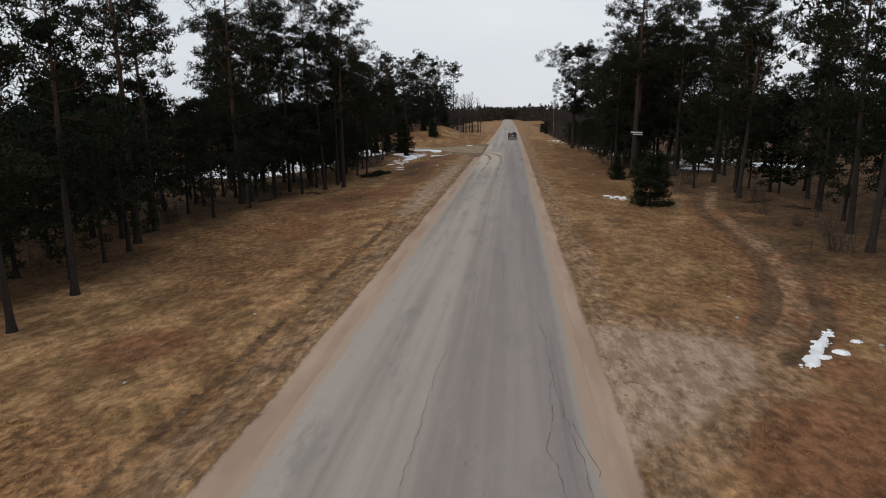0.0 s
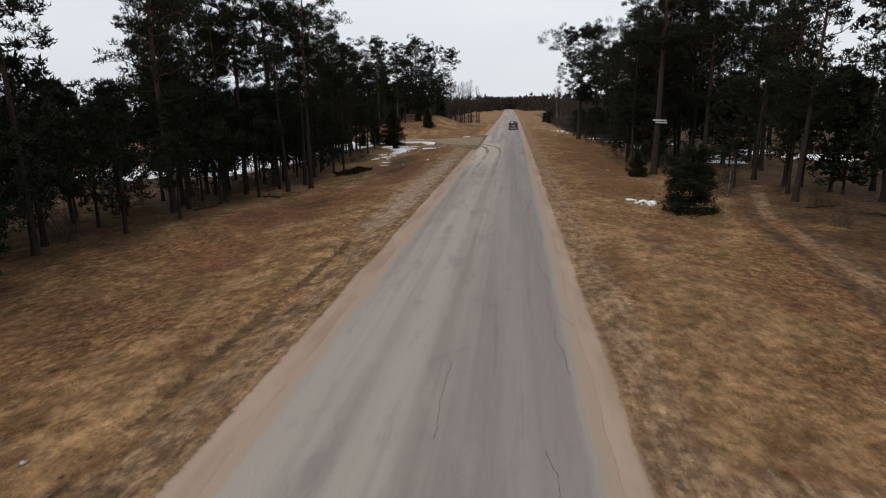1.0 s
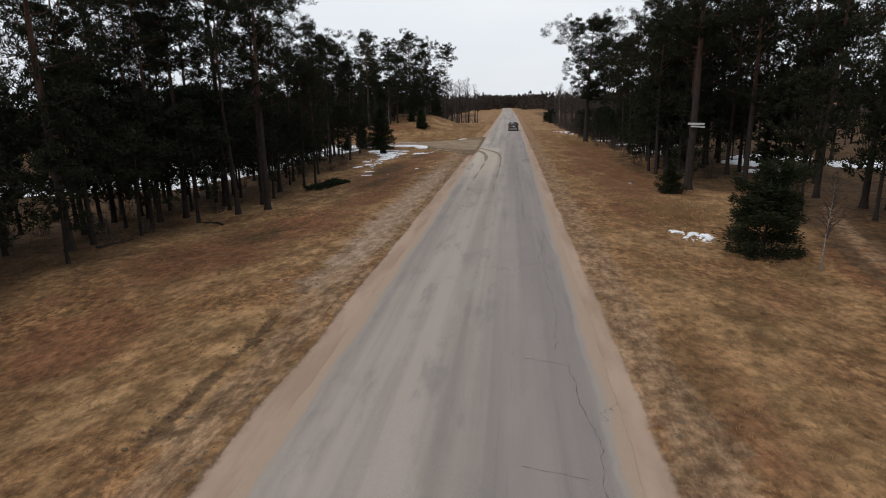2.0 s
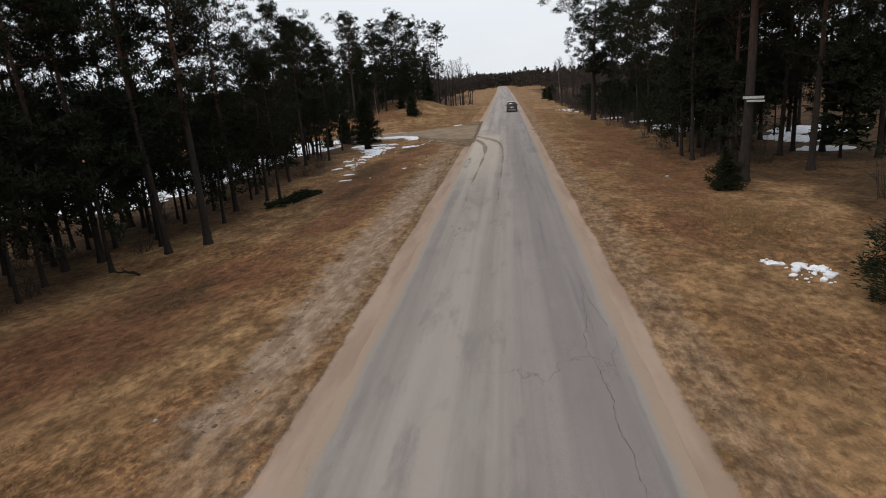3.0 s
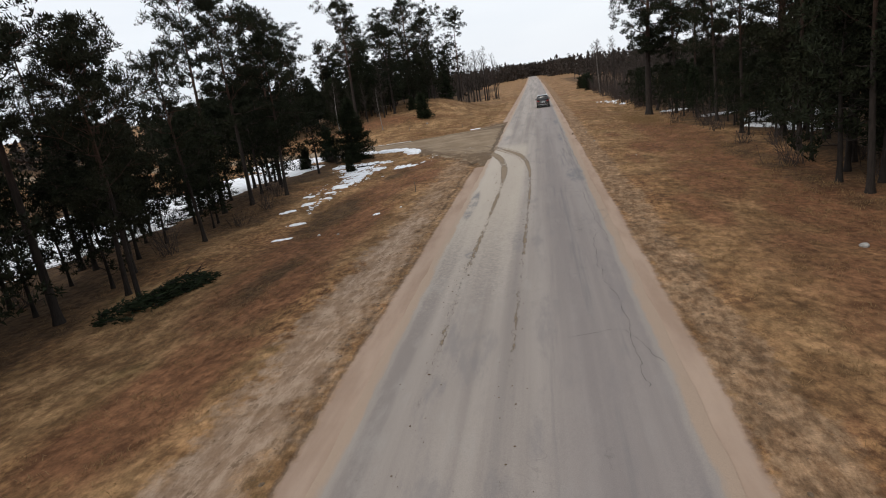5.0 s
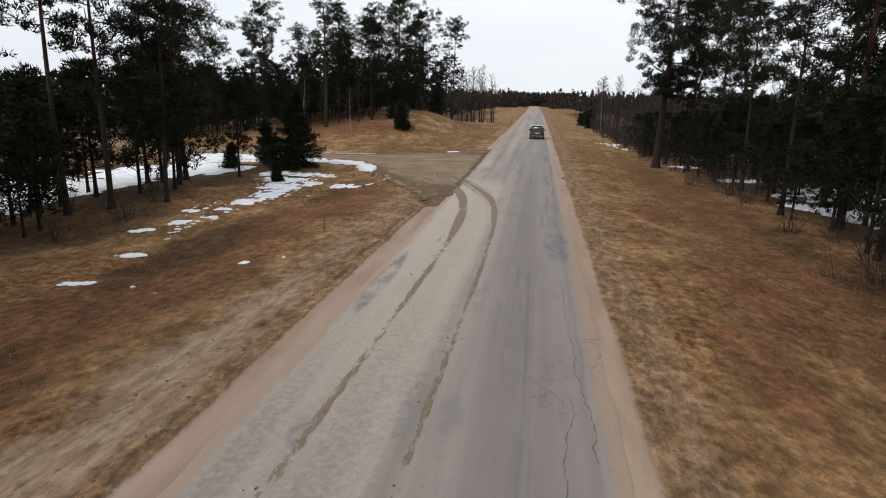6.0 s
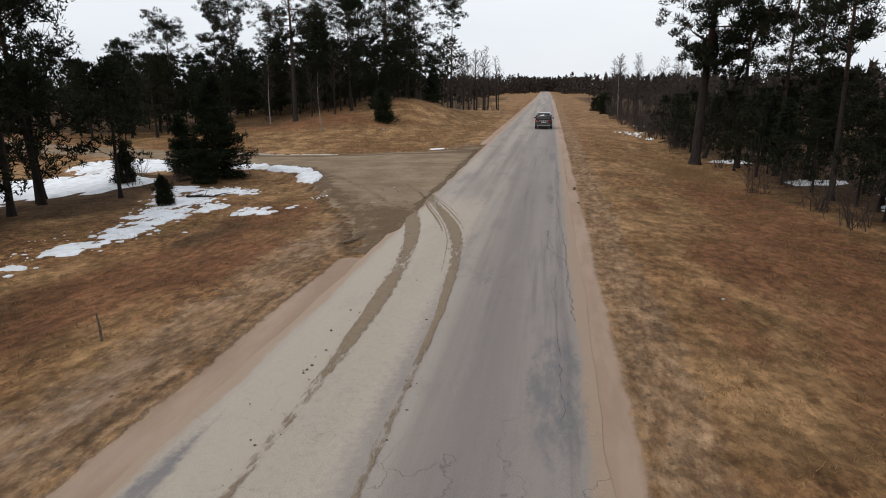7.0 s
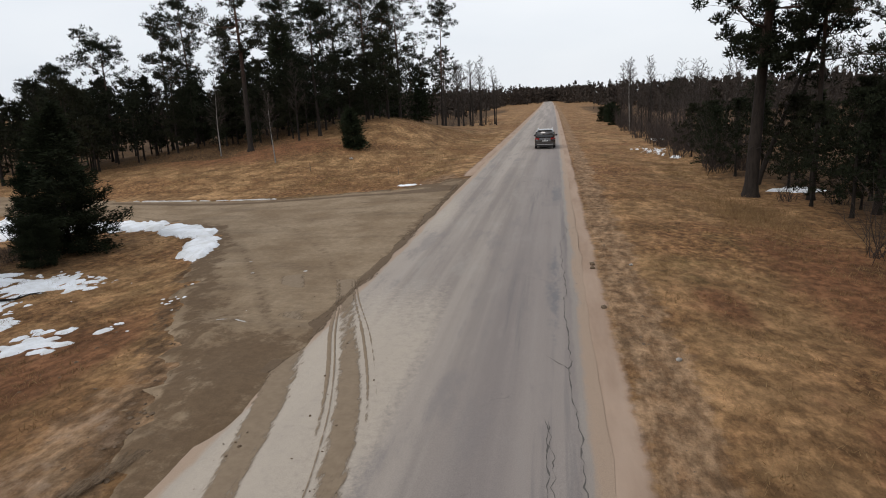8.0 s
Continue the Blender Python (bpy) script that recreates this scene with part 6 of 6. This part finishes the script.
# fallen dead branches under the trees
def fallen_branch(x, y, length, turn, seed):
    r = np.random.RandomState(seed)
    p = Pile()
    pts = [Vector((length * s - length / 2, r.normal(0, 0.06), 0.05 + r.uniform(0, 0.1))) for s in np.linspace(0, 1, 6)]
    p.add(tube(pts, [0.06, 0.055, 0.045, 0.035, 0.025, 0.01], 6))
    for i in range(7):
        a = pts[r.randint(1, 5)]
        e = a + Vector((r.uniform(0.1, 0.6), r.normal(0, 0.4), r.uniform(0.0, 0.35)))
        p.add(tube([a, a.lerp(e, 0.5) + Vector((0, 0, 0.04)), e], [0.02, 0.012, 0.004], 4))
    ob = tagged(p.make("fallen_branch", M_DARK_BARK, None), "fallen dead branch lying on the ground", "branch", "fallen branches")
    ob.matrix_basis = pose(x, y, float(land(x, y)), 0, 0, turn)


for i, (x, y, L, t) in enumerate(((-13.2, 62.0, 1.6, 80), (18.2, 40.5, 2.4, 10), (19.5, 38.0, 1.8, 130), (-15.0, 45.5, 1.6, 160), (-13.6, 89.8, 2.0, 30), (-16.5, 39.6, 2.0, 70))):
    fallen_branch(x, y, L, t, 90 + i)


# ---- the minivan on the road ----
M_PAINT = plain("dark_brown_car_paint", (0.030, 0.026, 0.024), (0.042, 0.037, 0.034), 0.22, 3.0, 0.6, 0.3, 0)
M_PAINT.node_tree.nodes["Principled BSDF"].inputs["Coat Weight"].default_value = 1.0
M_GLASS = plain("dark_tinted_glass", (0.010, 0.011, 0.012), (0.016, 0.017, 0.018), 0.08, 2.0, 0.6, 0, 0)
M_TYRE = plain("black_rubber", (0.015, 0.015, 0.015), (0.03, 0.03, 0.03), 0.85)
M_CHROME = plain("satin_metal", (0.62, 0.63, 0.64), (0.75, 0.75, 0.76), 0.3, 5.0, 0.5, 0.9, 0)
M_RED = plain("red_lamp_lens", (0.17, 0.010, 0.010), (0.24, 0.015, 0.014), 0.2, 4.0, 0.5, 0, 0)
M_BLACK = plain("black_plastic", (0.018, 0.018, 0.018), (0.03, 0.03, 0.03), 0.6, 20.0)
M_PLATE = plain("white_plate", (0.6, 0.6, 0.6), (0.72, 0.72, 0.72), 0.5, 5.0)


def loft(rings, closed_ends=True):
    """A bmesh skin through rings of equal length."""
    bm = bmesh.new()
    rows = [[bm.verts.new(v) for v in r] for r in rings]
    n = len(rings[0])
    for a, b in zip(rows[:-1], rows[1:]):
        for j in range(n):
            bm.faces.new((a[j], a[(j + 1) % n], b[(j + 1) % n], b[j]))
    if closed_ends:
        bm.faces.new(list(reversed(rows[0])))
        bm.faces.new(rows[-1])
    bmesh.ops.recalc_face_normals(bm, faces=bm.faces)
    return bm


def car_ring(y, w, z0, z1, shoulder):
    """A rounded cross-section of the lower body, across the car."""
    pts = []
    for sx_, sz_ in ((0.80, 0.0), (0.93, 0.06), (0.98, 0.28), (1.0, 0.55), (0.985, 0.78), (0.95, 0.93), (0.86, 1.0), (0.4, 1.0 + shoulder)):
        pts.append((w * sx_, y, z0 + (z1 - z0) * sz_))
    return [(-x, yy, z) for x, yy, z in pts] [::-1] + pts


def roof_ring(y, wb, wt, z0, z1):
    pts = [(wb, y, z0), (wb * 0.985, y, z0 + (z1 - z0) * 0.35), (wt * 1.05, y, z0 + (z1 - z0) * 0.75), (wt * 0.97, y, z0 + (z1 - z0) * 0.92), (wt * 0.8, y, z1 - 0.012), (wt * 0.35, y, z1)]
    return [(-x, yy, z) for x, yy, z in pts][::-1] + pts


def box_part(name, w, d, h, material, parent, m, bevel=0.02, label=""):
    ob = part(name, board_bm(w, d, h, bevel), material, parent, label)
    ob.matrix_basis = m
    return ob


car = empty_thing("minivan", "dark brown minivan with silver roof rails driving away", "car")
car.matrix_basis = pose(1.30, 132.0, 0.045, 0, 0, 0)
# y runs from the tail (0) to the nose (4.75)
body = part("body", loft([car_ring(0.00, 0.84, 0.42, 0.92, 0.0), car_ring(0.05, 0.90, 0.30, 1.02, 0.01), car_ring(0.35, 0.945, 0.26, 1.06, 0.01), car_ring(1.6, 0.952, 0.24, 1.06, 0.01),
                          car_ring(3.3, 0.95, 0.24, 1.02, 0.02), car_ring(4.1, 0.92, 0.25, 0.94, 0.03), car_ring(4.5, 0.85, 0.28, 0.82, 0.02), car_ring(4.72, 0.70, 0.36, 0.68, 0.0)]), M_PAINT, car, smooth=True)
roof = part("cabin", loft([roof_ring(0.10, 0.86, 0.70, 1.00, 1.60), roof_ring(0.30, 0.885, 0.70, 1.02, 1.72), roof_ring(1.2, 0.895, 0.72, 1.02, 1.76), roof_ring(2.5, 0.895, 0.72, 1.02, 1.73),
                           roof_ring(3.0, 0.89, 0.70, 1.0, 1.62), roof_ring(3.75, 0.86, 0.66, 0.97, 1.06)]), M_PAINT, car, smooth=True)
box_part("rear_window", 1.40, 0.03, 0.46, M_GLASS, car, pose(0, 0.125, 1.32, -16, 0, 0), 0.012)
box_part("windscreen", 1.36, 0.03, 0.95, M_GLASS, car, pose(0, 3.42, 1.36, 53, 0, 0), 0.012)
for s in (-1, 1):
    for y0, ln in ((0.72, 0.72), (1.62, 0.95), (2.62, 0.80)):
        box_part("side_window", 0.03, ln, 0.40, M_GLASS, car, pose(s * 0.862, y0, 1.33, 0, -s * 13, 0), 0.012)
    rail = Pile()
    rail.add(tube([(s * 0.62, 0.30, 1.70), (s * 0.64, 0.42, 1.785), (s * 0.655, 1.3, 1.81), (s * 0.645, 2.3, 1.79), (s * 0.62, 2.62, 1.70)], [0.03, 0.03, 0.03, 0.03, 0.02], 8))
    rail.make("roof_rail", M_CHROME, car, True, "silver roof rail")
    box_part("tail_lamp", 0.42, 0.10, 0.19, M_RED, car, pose(s * 0.70, 0.05, 0.93, 0, 0, s * 12), 0.03, "red tail lamp")
    mir = box_part("mirror", 0.20, 0.10, 0.16, M_PAINT, car, pose(s * 1.02, 3.05, 1.08), 0.035)
    box_part("mirror_foot", 0.14, 0.05, 0.05, M_BLACK, mir, pose(-s * 0.12, 0, -0.05), 0.01)
    box_part("reflector", 0.14, 0.03, 0.04, M_RED, car, pose(s * 0.66, -0.035, 0.47), 0.01)
    for y in (0.95, 3.80):
        wheel = tagged(new("wheel"), "")
        wheel.parent = car
        wheel.matrix_basis = pose(s * 0.84, y, 0.33)
        ty = Pile()
        ring = [Vector((0, math.cos(a), math.sin(a))) for a in np.linspace(0, 2 * math.pi, 21)[:-1]]
        prof = [(-0.10, 0.21), (-0.11, 0.28), (-0.08, 0.325), (0.08, 0.325), (0.11, 0.28), (0.10, 0.21)]
        vs = [(x, p.y * r, p.z * r) for x, r in prof for p in ring]
        fs = [(i * 20 + j, i * 20 + (j + 1) % 20, (i + 1) * 20 + (j + 1) % 20, (i + 1) * 20 + j) for i in range(5) for j in range(20)]
        ty.add((vs, fs))
        ty.make("tyre", M_TYRE, wheel, True)
        rim = bmesh.new()
        bmesh.ops.create_cone(rim, cap_ends=True, segments=20, radius1=0.215, radius2=0.19, depth=0.17)
        bmesh.ops.rotate(rim, verts=rim.verts, cent=(0, 0, 0), matrix=Matrix.Rotation(s * math.pi / 2, 3, "Y"))
        part("rim", rim, M_CHROME, wheel, "silver alloy rim")
box_part("bumper", 1.80, 0.16, 0.26, M_PAINT, car, pose(0, 0.02, 0.48), 0.05)
box_part("bumper_trim", 1.45, 0.03, 0.035, M_CHROME, car, pose(0, -0.065, 0.43), 0.01, "thin bright trim strip")
box_part("lower_valance", 1.5, 0.10, 0.12, M_BLACK, car, pose(0, 0.05, 0.33), 0.02)
plate = box_part("number_plate", 0.52, 0.015, 0.115, M_PLATE, car, pose(0, 0.005, 0.76), 0.004, "white plate with dark bars")
for x in (-0.14, 0.12):
    box_part("plate_bar", 0.17, 0.006, 0.06, M_BLACK, plate, pose(x, -0.009, 0), 0.002)
box_part("badge", 0.10, 0.015, 0.10, M_CHROME, car, pose(0, 0.0, 0.90), 0.03)
box_part("spoiler", 1.30, 0.22, 0.04, M_PAINT, car, pose(0, 0.13, 1.69, -4, 0, 0), 0.015)
box_part("rear_wiper", 0.42, 0.015, 0.02, M_BLACK, car, pose(0.1, 0.075, 1.13, 0, 8, 0), 0.004)
